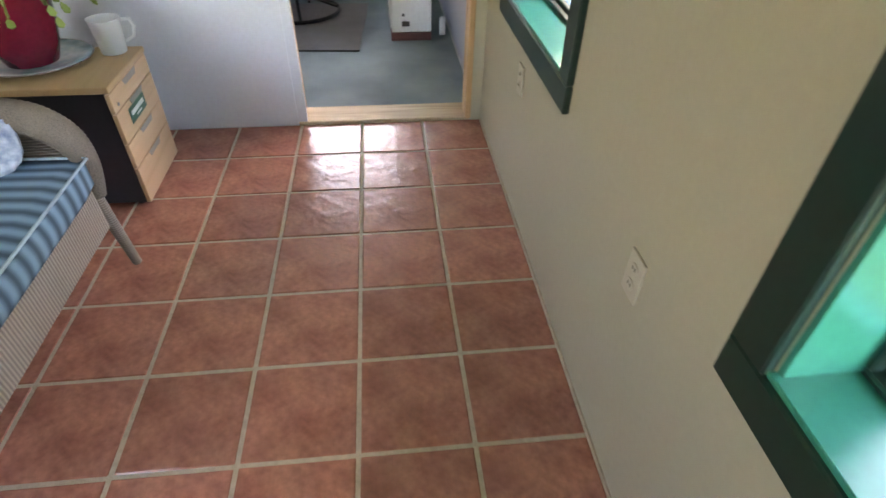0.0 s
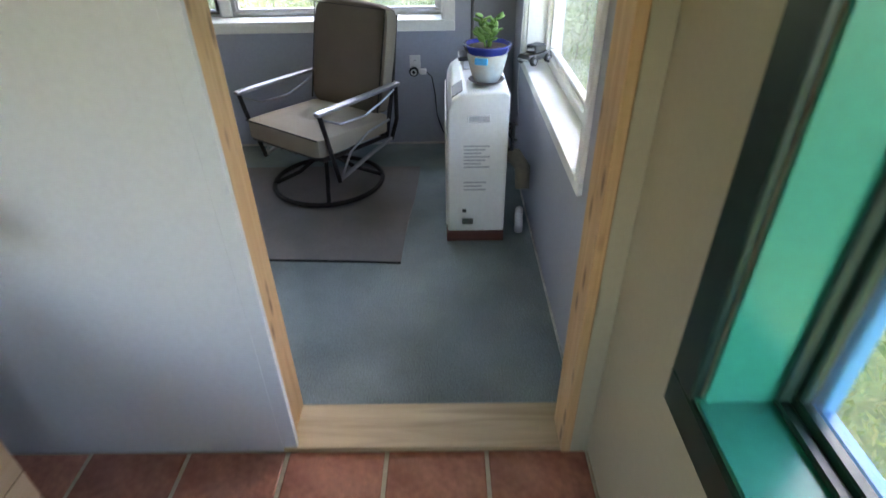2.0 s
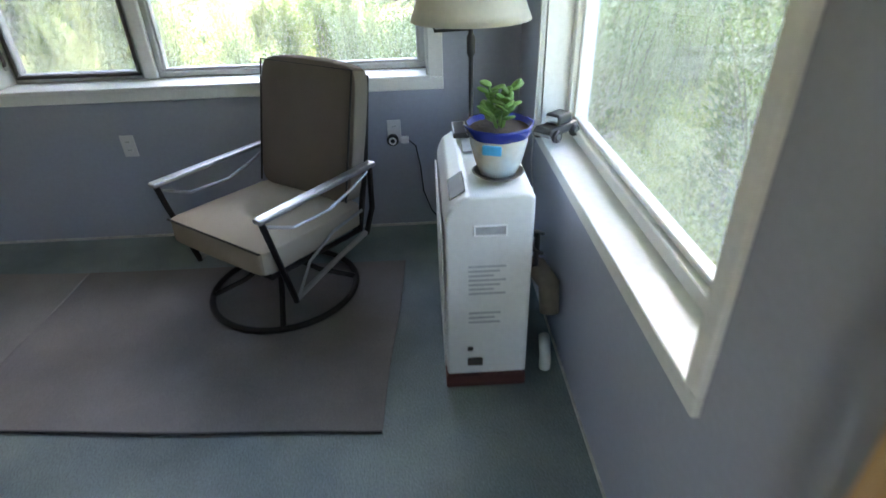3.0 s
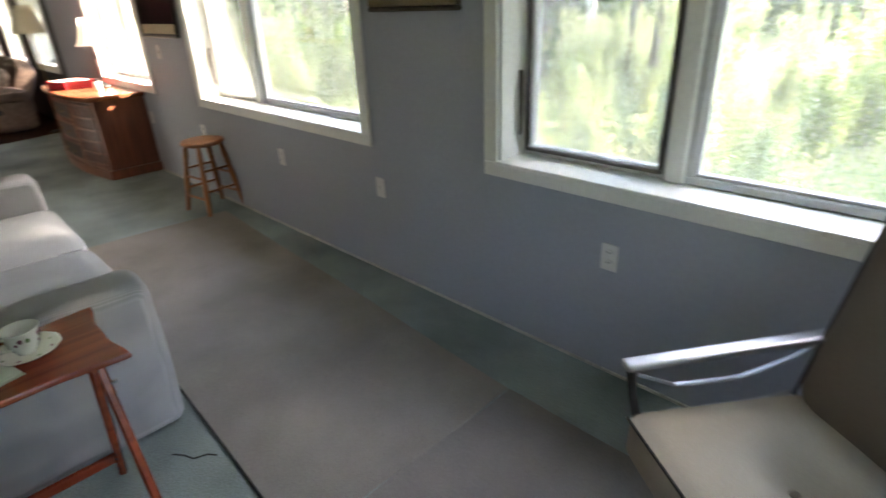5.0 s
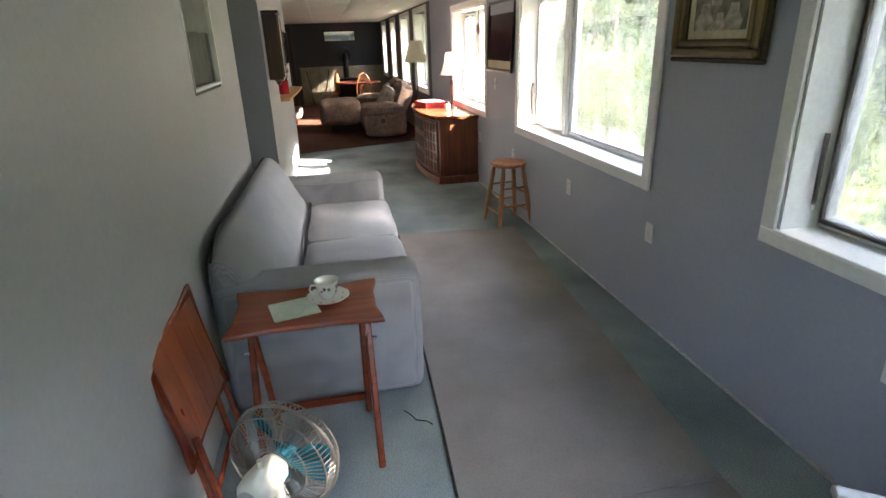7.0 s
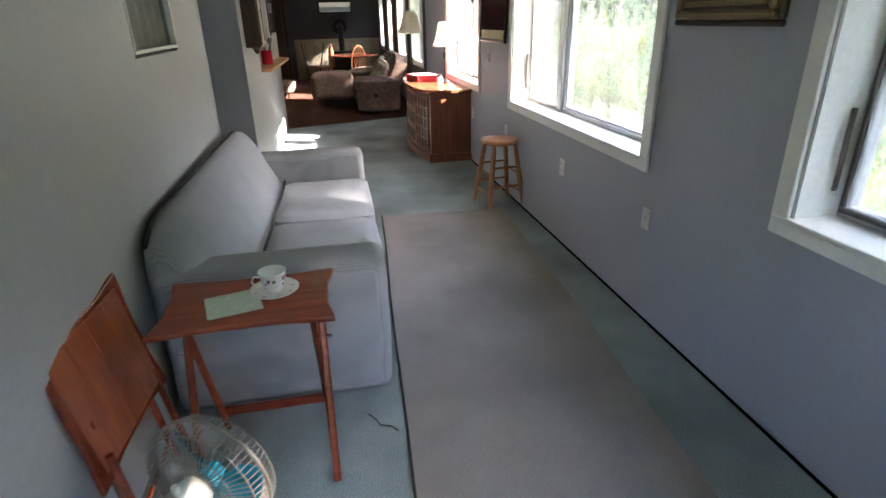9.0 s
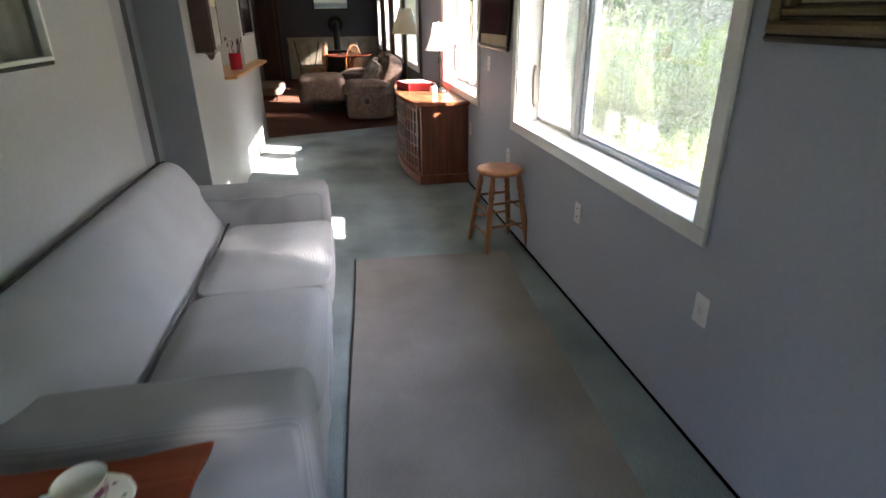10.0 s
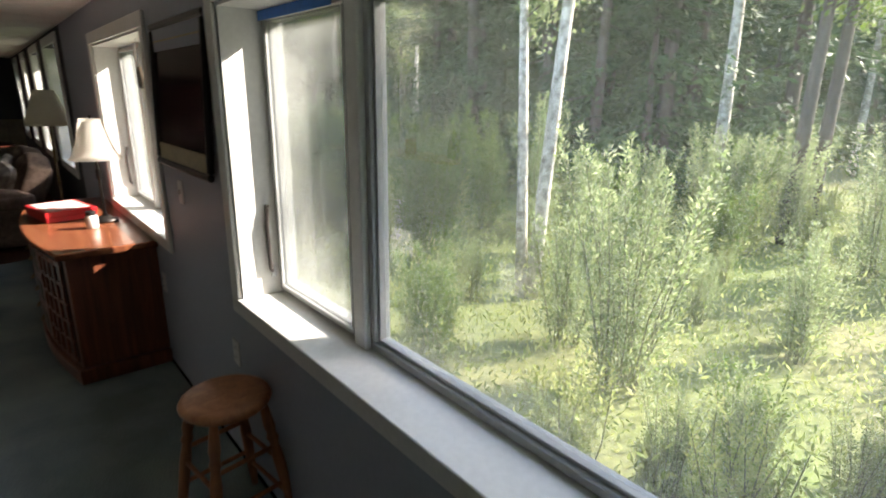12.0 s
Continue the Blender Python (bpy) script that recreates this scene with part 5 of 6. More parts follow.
# ---- pictures, chest and the living room beyond ----
M_GILT = mat("antique gilt frame", (0.24, 0.17, 0.085), 0.4, 0.35, vary=0.2, scale=20, bump=0.3, bump_scale=60)
M_GILTDARK = mat("dark gilt groove", (0.07, 0.05, 0.03), 0.5, vary=0.2)
M_MATBOARD = mat("cream mat board", (0.55, 0.48, 0.32), 0.8)
M_CANVAS = mat("still life painting", (0.10, 0.085, 0.06), 0.5, vary=0.4, scale=3, second=(0.22, 0.19, 0.13), mix_scale=9)
M_PAINTPALE = mat("pale painted vessels", (0.40, 0.36, 0.28), 0.5, vary=0.3, scale=4, second=(0.16, 0.14, 0.11), mix_scale=18)
M_DARKCANVAS = mat("dark still life print", (0.025, 0.02, 0.022), 0.12, vary=0.3, second=(0.10, 0.03, 0.04), mix_scale=6)
M_FRAMEBLK = mat("black picture frame", (0.012, 0.011, 0.01), 0.3)
M_WALNUT = wood("dark walnut", (0.07, 0.03, 0.02), (0.03, 0.014, 0.01), 2, 0.3)
M_CHESTW = wood("reddish chest veneer", (0.23, 0.075, 0.038), (0.12, 0.036, 0.02), 2, 0.32)
M_CHESTTOP = wood("reddish chest top", (0.24, 0.085, 0.038), (0.15, 0.048, 0.024), 0, 0.22)
M_CHESTDARK = mat("dark grille", (0.03, 0.018, 0.012), 0.5, vary=0.2)
M_REDBOX = mat("red card box", (0.45, 0.015, 0.02), 0.35)
M_SHELFW = wood("honey pine shelf", (0.55, 0.28, 0.09), (0.40, 0.18, 0.05), 0, 0.35)
M_REDCROCK = mat("red enamel crock", (0.42, 0.012, 0.03), 0.25)
M_SUEDE = mat("brown microsuede", (0.19, 0.135, 0.11), 0.95, vary=0.25, scale=3, bump=0.3, bump_scale=40, mix_scale=4, spec=0.2)
M_CUSH = mat("pale patterned cushion cloth", (0.5, 0.45, 0.4), 0.9, vary=0.1, second=(0.12, 0.09, 0.09), mix_scale=9)
M_STONE = mat("cream stone hearth board", (0.42, 0.38, 0.29), 0.85, vary=0.15, bump=0.5, bump_scale=25, second=(0.30, 0.27, 0.2), mix_scale=6)
M_STOVE = mat("black stove steel", (0.012, 0.012, 0.013), 0.45, 0.3)
M_TABLEW = wood("dark red table wood", (0.12, 0.035, 0.022), (0.06, 0.018, 0.012), 0, 0.25)
M_MIRROR = mat("mirror silver", (0.85, 0.86, 0.86), 0.03, 1.0, vary=0.0)
M_LACE = mat("white lace", (0.70, 0.70, 0.66), 0.9, vary=0.06, bump=0.5, bump_scale=120)
M_PALECLOTH = mat("pale grey curtain cloth", (0.42, 0.415, 0.385), 0.95, vary=0.1, scale=20, bump=0.4, bump_scale=100, mix_scale=8)
M_GREYCLOTH = mat("grey net curtain", (0.30, 0.30, 0.28), 0.95, vary=0.15, scale=20, bump=0.5, bump_scale=100, mix_scale=12)
M_TAPE = mat("blue masking tape", (0.02, 0.16, 0.55), 0.5)

wt = thing("masking_tape_strip", pose(-5.42, GLASS_N - 0.045, 1.93), "strip of blue masking tape along the window head", "tape")
part("strip", box(-0.28, -0.002, -0.03, 0.28, 0.0, 0.004), M_TAPE, wt)


def framed_picture(name, m, w, h, label, rails, canvas, mat_w=0.0, depth=0.05):
    """Hangs on a wall; faces -y at its own origin, which is the middle of its back."""
    t = thing(name, m, label, "picture")
    off = 0.0
    for k, (rw, material, d) in enumerate(rails):
        part("frame" if k == 0 else "inner_moulding", ring(-w / 2 + off, -h / 2 + off, w / 2 - off, h / 2 - off, rw, -d, 0, 0, bevel=min(rw, d) * 0.3), material, t)
        off += rw
    if mat_w:
        part("mat_board", ring(-w / 2 + off, -h / 2 + off, w / 2 - off, h / 2 - off, mat_w, -0.012, -0.004, 0, bevel=0.001), M_MATBOARD, t)
        off += mat_w
    part("print", box(-w / 2 + off, -0.01, -h / 2 + off, w / 2 - off, -0.003, h / 2 - off), canvas, t)
    return t


gp = framed_picture("gilt_framed_painting", pose(-3.125, WALL_N - 0.0005, 1.765), 0.61, 0.60, "dark still life of vessels in a stepped gilt frame", [(0.022, M_GILTDARK, 0.028), (0.035, M_GILT, 0.05), (0.012, M_GILTDARK, 0.038), (0.022, M_GILT, 0.045), (0.008, M_GILTDARK, 0.02)], M_CANVAS, 0.035)
for x, z, k in ((-0.1, -0.13, 0.075), (0.0, -0.15, 0.055), (0.085, -0.13, 0.07), (-0.03, -0.03, 0.05), (0.06, 0.02, 0.06)):
    jar = slab([(-0.55 * k, -0.7 * k), (0.55 * k, -0.7 * k), (0.85 * k, 0.0), (0.45 * k, 0.5 * k), (0.35 * k, k), (-0.35 * k, k), (-0.45 * k, 0.5 * k), (-0.85 * k, 0.0)], 0, 0.001)
    part("painted_vessel", turn(jar, pose(x, -0.0102, z, 90, 0, 0)), M_PAINTPALE, gp)
t = framed_picture("dark_glazed_picture", pose(-6.24, WALL_N - 0.0005, 1.625, -3, 0, 0), 0.80, 0.65, "dark still life behind glass in a black frame", [(0.03, M_FRAMEBLK, 0.025)], M_DARKCANVAS)
part("mat_strip", box(-0.37, -0.0125, -0.295, 0.37, -0.0105, -0.22), M_MATBOARD, t)
part("mat_strip", box(-0.37, -0.0125, 0.24, 0.37, -0.0105, 0.295), M_MATBOARD, t)

# window ornament on its thread
orn = thing("window_ornament", pose(-7.35, 2.66, 1.72), "round glass ornament hanging in the window", "ornament")
part("disc", turn(lathe([(0, -0.005), (0.05, -0.005), (0.062, -0.006), (0.062, 0.006), (0.05, 0.005), (0, 0.005)], 28), pose(0, 0, 0, 90)), M_GILTDARK, orn)
part("thread", rod((0, 0, 0.06), (0, 0, 0.228), 0.0015, seg=5), M_BLACK, orn)

# interior window behind the sofa
w = thing("window_11", Matrix(), "small curtained interior window with a white edge", "window", kind="structure")
part("window_frame", ring(-4.449, 1.401, -3.721, 1.999, 0.016, 0.24, 0.271, 0, bevel=0.002), M_TRIM, w)
bm = bmesh.new()
cols = 40
rows_ = []
for z in (1.417, 1.6, 1.8, 1.98):
    rows_.append([bm.verts.new((-4.43 + 0.69 * i / cols, 0.223 + 0.006 * math.sin(i * 0.8), z)) for i in range(cols + 1)])
for ra, rb in zip(rows_, rows_[1:]):
    for i in range(cols):
        bm.faces.new((ra[i], ra[i + 1], rb[i + 1], rb[i]))
bmesh.ops.solidify(bm, geom=bm.faces[:], thickness=0.003)
part("curtain", bm, M_PALECLOTH, w, "pale grey cloth curtain", smooth=True)
bm = bmesh.new()
lo = [bm.verts.new((-4.43 + 0.69 * i / cols, 0.247 + 0.012 * math.sin(i * 0.55), 1.71 - 0.035 * abs(math.sin(i * 0.26 + 0.5)))) for i in range(cols + 1)]
hi = [bm.verts.new((-4.43 + 0.69 * i / cols, 0.243 + 0.006 * math.sin(i * 0.55 + 0.4), 1.985)) for i in range(cols + 1)]
for i in range(cols):
    bm.faces.new((lo[i], lo[i + 1], hi[i + 1], hi[i]))
bmesh.ops.solidify(bm, geom=bm.faces[:], thickness=0.003)
part("valance", bm, M_LACE, w, "scalloped white cloth valance", smooth=True)

# things on the hall wall
ck = thing("wall_clock", pose(-6.52, 0.3755, 1.57, 0, 0, 180), "dark walnut wall clock case with a glass door", "clock")
part("case", box(-0.16, -0.13, -0.26, 0.16, 0.0, 0.31, 0.006), M_WALNUT, ck)
part("door_frame", ring(-0.15, -0.24, 0.15, 0.3, 0.03, -0.142, -0.1305, 0), M_WALNUT, ck)
part("dial", box(-0.118, -0.136, 0.05, 0.118, -0.1305, 0.265), M_MATBOARD, ck)
part("pendulum_glass", box(-0.118, -0.136, -0.205, 0.118, -0.1305, 0.035), M_GREYCLOTH, ck)
part("drop_finial", turn(lathe([(0, -0.06), (0.02, -0.045), (0.03, -0.02), (0.05, -0.0)], 12), pose(0, -0.07, -0.261)), M_WALNUT, ck)
part("cornice", box(-0.18, -0.15, 0.31, 0.18, 0.0, 0.335, 0.005), M_WALNUT, ck)
sh = thing("pass_through_shelf", pose(-7.99, 0.045, 1.031), "honey pine shelf in the kitchen pass-through", "shelf")
part("board", slab([(-1.55, 0.335), (-1.3, 0.5), (-0.2, 0.47), (0.66, 0.43), (0.70, 0.335), (0.688, 0.33), (0.688, 0.05), (-0.688, 0.05), (-0.688, 0.3305)], -0.035 + 0.036, 0.028, 0.004), M_SHELFW, sh)
cr = thing("utensil_crock", pose(-8.05, 0.375, 1.0593), "red utensil crock full of black and steel utensils", "crock")
part("crock", lathe([(0, 0), (0.058, 0), (0.06, 0.01), (0.06, 0.15), (0.064, 0.155), (0.056, 0.155), (0.054, 0.02), (0, 0.02)], 24), M_REDCROCK, cr, smooth=True)
for k in range(7):
    a = k * 0.9
    dx, dy = 0.05 * math.cos(a), 0.05 * math.sin(a)
    u = part("utensil", rod((dx * 0.4, dy * 0.4, 0.02), (dx * 1.3, dy * 1.3, 0.22 + 0.015 * (k % 3)), 0.006), M_BLACK if k % 3 else M_CHROME, cr)
    part("utensil_head", turn(lathe([(0, -0.035), (0.018, -0.02), (0.024, 0.0), (0.018, 0.025), (0, 0.035)], 10), pose(dx * 1.4, dy * 1.4, 0.25 + 0.015 * (k % 3)) @ Matrix.Diagonal((1, 0.5, 1, 1))), M_BLACK if k % 2 else M_CHROME, u)
kb = thing("knife_block", pose(-7.52, 0.245, 1.0593), "dark knife block beside the crock", "knife block")
part("block", turn(box(-0.05, -0.06, 0, 0.05, 0.06, 0.2, 0.006), pose(0, 0, 0, 0, 0, 0)), M_FRAMEBLK, kb)
for k in range(3):
    part("knife_handle", box(-0.035 + 0.03 * k, -0.012, 0.2, -0.02 + 0.03 * k, 0.012, 0.27 - 0.02 * k, 0.003), M_BLACK, kb)
framed_picture("small_framed_photo", pose(-9.2, 0.3755, 1.585, 0, 0, 180), 0.8, 0.46, "dim photograph in a thin black frame", [(0.025, M_FRAMEBLK, 0.02)], M_DARKCANVAS)

# made-up pale block that brightens the view through the opening
rf = thing("refrigerator", pose(-8.15, -0.36, -0.002), "pale refrigerator-shaped filler added behind the pass-through", "refrigerator")
part("body", box(-0.62, -0.3, 0.02, 0.62, 0.3, 1.95, 0.01, 2), M_WHITEPL, rf)
part("door", box(-0.62, 0.302, 0.05, 0.0, 0.36, 1.93, 0.015, 3), M_WHITEPL, rf)
part("door", box(0.004, 0.302, 0.05, 0.62, 0.36, 1.93, 0.015, 3), M_WHITEPL, rf)


def chest():
    """Low bow-fronted cabinet; front towards -y, ends along x."""
    t = thing("chest_cabinet", pose(-7.94, 2.325, 0.0), "reddish wood bow-fronted cabinet with carved grille doors", "cabinet")

    def bow(ex, front, back=0.25, n=13):
        out = [(ex, back), (-ex, back)]
        for k in range(n):
            x = -ex + 2 * ex * k / (n - 1)
            out.append((x, front - 0.10 * (1 - (x / ex) ** 2)))
        return out

    part("plinth", slab(bow(0.86, -0.235), 0.0, 0.09, 0.008), M_CHESTW, t)
    part("body", slab(bow(0.83, -0.21), 0.09, 0.755, 0.003, seg=1), M_CHESTW, t)
    part("top", slab(bow(0.88, -0.255), 0.756, 0.797, 0.01), M_CHESTTOP, t)

    def front_y(x):
        return -0.21 - 0.10 * (1 - (x / 0.83) ** 2)

    def panel(name, x0, x1, z0, z1, material, proud, parent):
        bm = bmesh.new()
        n = 6
        cols = []
        for k in range(n + 1):
            x = x0 + (x1 - x0) * k / n
            y = front_y(x)
            cols.append([bm.verts.new((x, y - proud, z0)), bm.verts.new((x, y - proud, z1)), bm.verts.new((x, y + 0.004, z1)), bm.verts.new((x, y + 0.004, z0))])
        for a, b in zip(cols, cols[1:]):
            for i in range(4):
                bm.faces.new((a[i], b[i], b[(i + 1) % 4], a[(i + 1) % 4]))
        bm.faces.new(cols[0])
        bm.faces.new(cols[-1][::-1])
        bmesh.ops.recalc_face_normals(bm, faces=bm.faces)
        return part(name, bm, material, parent)

    for x0, x1 in ((0.36, 0.79), (-0.79, -0.36)):
        d = panel("grille_door", x0, x1, 0.12, 0.73, M_CHESTDARK, 0.006, t)
        for k in range(5):
            xa = x0 + 0.02 + (x1 - x0 - 0.04) * k / 4
            panel("grille_bar", xa - 0.011, xa + 0.011, 0.12, 0.73, M_CHESTW, 0.018, d)
        for k in range(6):
            z = 0.14 + 0.113 * k
            panel("grille_bar", x0, x1, z - 0.01, z + 0.01, M_CHESTW, 0.015, d)
    for k in range(3):
        z0 = 0.12 + 0.205 * k
        d = panel("drawer", -0.34, 0.34, z0, z0 + 0.195, M_CHESTW, 0.014, t)
        panel("drawer_moulding", -0.3, 0.3, z0 + 0.03, z0 + 0.165, M_CHESTDARK, 0.017, d)
        for x in (-0.15, 0.15):
            part("pull", tube([(x - 0.03, front_y(x) - 0.016, z0 + 0.1), (x - 0.02, front_y(x) - 0.034, z0 + 0.085), (x + 0.02, front_y(x) - 0.034, z0 + 0.085), (x + 0.03, front_y(x) - 0.016, z0 + 0.1)], 0.005, 6), M_GILT, d)


chest()
table_lamp("table_lamp", pose(-7.80, 2.43, 0.7972), 0.61, 0.155, 0.062, 0.26, "dark metal table lamp with a white bell shade on the chest", "round", M_WHITESHADE)
b = thing("red_game_box", pose(-8.15, 2.22, 0.7972, 0, 0, 12), "red and white flat box lying on the chest", "box")
part("box_tray", box(-0.2, -0.15, 0, 0.2, 0.15, 0.06, 0.003), M_REDBOX, b)
part("box_lid", box(-0.205, -0.155, 0.035, 0.205, 0.155, 0.072, 0.003), M_REDBOX, b)
for k in range(6):
    part("printed_bar", box(-0.18 + 0.06 * k, -0.13, 0.0722, -0.15 + 0.06 * k, 0.13, 0.0732), M_PAPER, b)
bt = thing("small_jar", pose(-7.63, 2.33, 0.7972), "small white jar with a dark lid on the chest", "jar")
part("jar", lathe([(0, 0), (0.032, 0), (0.035, 0.005), (0.035, 0.075), (0.026, 0.085), (0, 0.085)], 20), M_WHITEPL, bt, smooth=True)
part("lid", lathe([(0, 0.085), (0.028, 0.085), (0.028, 0.11), (0, 0.11)], 20), M_BLACK, bt)
fl = thing("floor_lamp", pose(-10.40, 2.42, 0.005), "brass floor lamp with a wide cream shade", "lamp")
part("base", lathe([(0, 0), (0.14, 0), (0.14, 0.015), (0.03, 0.035), (0, 0.035)], 28), M_GILTDARK, fl, smooth=True)
part("pole", lathe([(0.012, 0.03), (0.012, 0.7), (0.02, 0.72), (0.012, 0.74), (0.012, 1.45), (0, 1.45)], 12), M_GILT, fl)
s = lathe([(0.205, 1.29), (0.19, 1.34), (0.16, 1.43), (0.12, 1.54), (0.09, 1.63)], 32)
bmesh.ops.solidify(s, geom=s.faces[:], thickness=0.003)
part("shade", s, M_SHADE, fl, "cream cloth shade", smooth=True)


def recliner_sofa():
    """Along the window wall, facing -y, its near arm towards +x."""
    t = thing("reclining_sofa", pose(-11.72, 1.93, 0.004), "brown microsuede reclining sofa with a footrest out", "sofa")
    for x in (1.0, -1.0):
        a = cushion(x - 0.14, -0.42, 0.06, x + 0.14, 0.3, 0.50, 0.015, 0.05, 7)
        soften(part("arm", fuzz(a, 0.012, 4), M_SUEDE, t))
        soften(part("arm_pad", fuzz(cushion(x - 0.17, -0.46, 0.42, x + 0.17, 0.25, 0.60, 0.05, 0.08, 7), 0.015, 5), M_SUEDE, t))
    part("lever_cup", turn(lathe([(0, 0), (0.035, 0), (0.04, 0.008), (0, 0.01)], 20), pose(1.152, -0.12, 0.33, 0, 90, 0)), M_BLACK, t)
    for k in range(2):
        x0 = -0.86 + 0.86 * k
        soften(part("seat", fuzz(cushion(x0, -0.42, 0.1, x0 + 0.86, 0.15, 0.47, 0.03, 0.08, 7), 0.012, 4, k), M_SUEDE, t))
        bk = cushion(x0, -0.14, 0, x0 + 0.86, 0.14, 0.5, 0.06, 0.1, 8)
        soften(part("backrest", fuzz(turn(bk, pose(0, 0.2, 0.42, -22, 0, 0)), 0.02, 4, k + 3), M_SUEDE, t))
    soften(part("footrest", fuzz(cushion(-0.86, -1.2, 0.14, -0.02, -0.42, 0.60, 0.03, 0.08, 7), 0.015, 4), M_SUEDE, t))
    part("footrest_arm", box(-0.5, -1.0, 0.0, -0.45, -0.42, 0.16), M_STOVE, t)
    part("footrest_arm", box(-0.3, -1.0, 0.0, -0.25, -0.42, 0.16), M_STOVE, t)


recliner_sofa()
for x, y, rz, lab in ((-11.17, 1.86, 20, "pale patterned cushion on the brown sofa"), (-12.02, 1.93, -15, "dark and pale striped cushion on the brown sofa")):
    p = thing("throw_cushion", pose(x, y, 0.50, -25, 15, rz), lab, "cushion")
    soften(part("cover", cushion(-0.2, -0.06, 0.0, 0.2, 0.06, 0.38, 0.03, 0.05, 6), M_CUSH, p))
bn = thing("low_bench", pose(-14.1, -0.1, 0.004), "low brown upholstered bench on the carpet", "bench")
soften(part("pad", cushion(-0.7, -0.4, 0.1, 0.7, 0.4, 0.28, 0.02, 0.05, 6), M_SUEDE, bn))
for x in (-0.6, 0.6):
    for y in (-0.3, 0.3):
        part("leg", rod((x, y, 0), (x, y, 0.12), 0.025), M_WALNUT, bn)
hb = thing("hearth_panel", pose(-17.598, 0.0, 0.004), "cream stone panelling behind the stove", "panelling")
for k in range(9):
    y0 = 0.24 + 0.26 * k
    part("panel", box(0.0, y0, 0.0, 0.03, min(y0 + 0.252, 2.575), 1.0, 0.004), M_STONE, hb)
part("cap", box(0.0, 0.22, 1.001, 0.05, 2.575, 1.04, 0.004), M_STONE, hb)
so = thing("wood_stove", pose(-17.0, 1.5, 0.004), "black wood stove with a black pipe and round damper", "stove")
part("body", box(-0.3, -0.33, 0.18, 0.3, 0.33, 0.75, 0.015, 2), M_STOVE, so)
part("door", box(0.301, -0.22, 0.28, 0.32, 0.22, 0.65, 0.008), M_STOVE, so)
for x in (-0.24, 0.24):
    for y in (-0.27, 0.27):
        part("leg", rod((x, y, 0), (x, y, 0.18), 0.025), M_STOVE, so)
pipe = part("pipe", tube([(0, 0, 0.75), (0, 0, 1.1), (0, 0, 1.25), (-0.1, 0, 1.34), (-0.59, 0, 1.35)], 0.08, 16), M_STOVE, so, smooth=True)
part("damper_ring", turn(lathe([(0.09, 0), (0.18, 0), (0.2, 0.02), (0.18, 0.04), (0.09, 0.04)], 28), pose(-0.55, 0, 1.35, 0, 90, 0)), M_STOVE, pipe)
dt = thing("dining_table", pose(-15.4, 1.75, 0.004), "dark red wood round dining table", "table")
part("tabletop", lathe([(0, 0.70), (0.55, 0.70), (0.57, 0.715), (0.55, 0.735), (0, 0.735)], 36), M_TABLEW, dt)
part("pedestal", lathe([(0.2, 0), (0.2, 0.04), (0.08, 0.1), (0.06, 0.4), (0.09, 0.6), (0.2, 0.70)], 20), M_TABLEW, dt, smooth=True)


def windsor_chair(m, label):
    t = thing("windsor_chair", m, label, "chair", "chairs round the table")
    part("seat", lathe([(0, 0.43), (0.19, 0.43), (0.21, 0.445), (0.19, 0.46), (0, 0.455)], 24), M_OAK, t)
    for sx in (-1, 1):
        for sy in (-1, 1):
            part("leg", rod((0.2 * sx, 0.2 * sy, 0), (0.13 * sx, 0.13 * sy, 0.432), 0.013, 0.02, 8), M_OAK, t)
    part("bow", tube([(0.19 * math.cos(a), 0.17 + 0.03 * math.sin(a), 0.455 + 0.5 * math.sin(a)) for a in (math.pi * k / 14 for k in range(15))], 0.012, 8), M_OAK, t)
    for k in range(7):
        x = -0.13 + 0.26 * k / 6
        part("spindle", rod((x * 0.8, 0.16, 0.455), (x, 0.195, 0.455 + 0.5 * math.sqrt(1 - (x / 0.19) ** 2)), 0.006, seg=6), M_OAK, t)
    return t


wc = windsor_chair(pose(-14.7, 1.85, 0.004, 0, 0, 100), "oak spindle-back dining chair at the round table")
copy_thing(wc, pose(-15.6, 1.0, 0.004, 0, 0, 20))
for y, lean in ((0.55, 8), (0.8, -14)):
    pk = thing("fire_tool", pose(-17.45, y, 0.004, lean, 4, 0), "long black fire tool leaning by the stove", "fire tool")
    part("shaft", rod((0, 0, 0), (0, 0, 0.85), 0.012), M_STOVE, pk)
    part("grip", rod((0, 0, 0.85), (0, 0, 0.97), 0.02, 0.015), M_WALNUT, pk)
mr = thing("wall_mirror", pose(-17.598, 1.42, 1.85, 0, 0, 90), "wide black-framed mirror high on the dark wall", "mirror")
part("frame", ring(-0.46, -0.16, 0.46, 0.16, 0.04, -0.03, 0, 0), M_FRAMEBLK, mr)
part("mirror_glass", box(-0.42, -0.012, -0.12, 0.42, -0.004, 0.12), M_MIRROR, mr)
dl = thing("dark_doorway", pose(-17.598, -0.42, 0.004), "dark wood door in the end wall", "door", kind="structure")
part("door_leaf", box(0.0, -0.4, 0, 0.04, 0.4, 2.03, 0.004), M_WALNUT, dl)
part("casing", box(0.0, 0.42, 0, 0.05, 0.52, 2.1, 0.004), M_WALNUT, dl)
sl = table_lamp("side_lamp", pose(-16.6, -0.75, 0.6), 0.75, 0.16, 0.07, 0.25, "dim table lamp on a dark stand", "round")
ls = thing("lamp_stand", pose(-16.6, -0.75, 0.004), "narrow dark wooden lamp stand", "table")
part("tabletop", box(-0.2, -0.2, 0.57, 0.2, 0.2, 0.595, 0.004), M_WALNUT, ls)
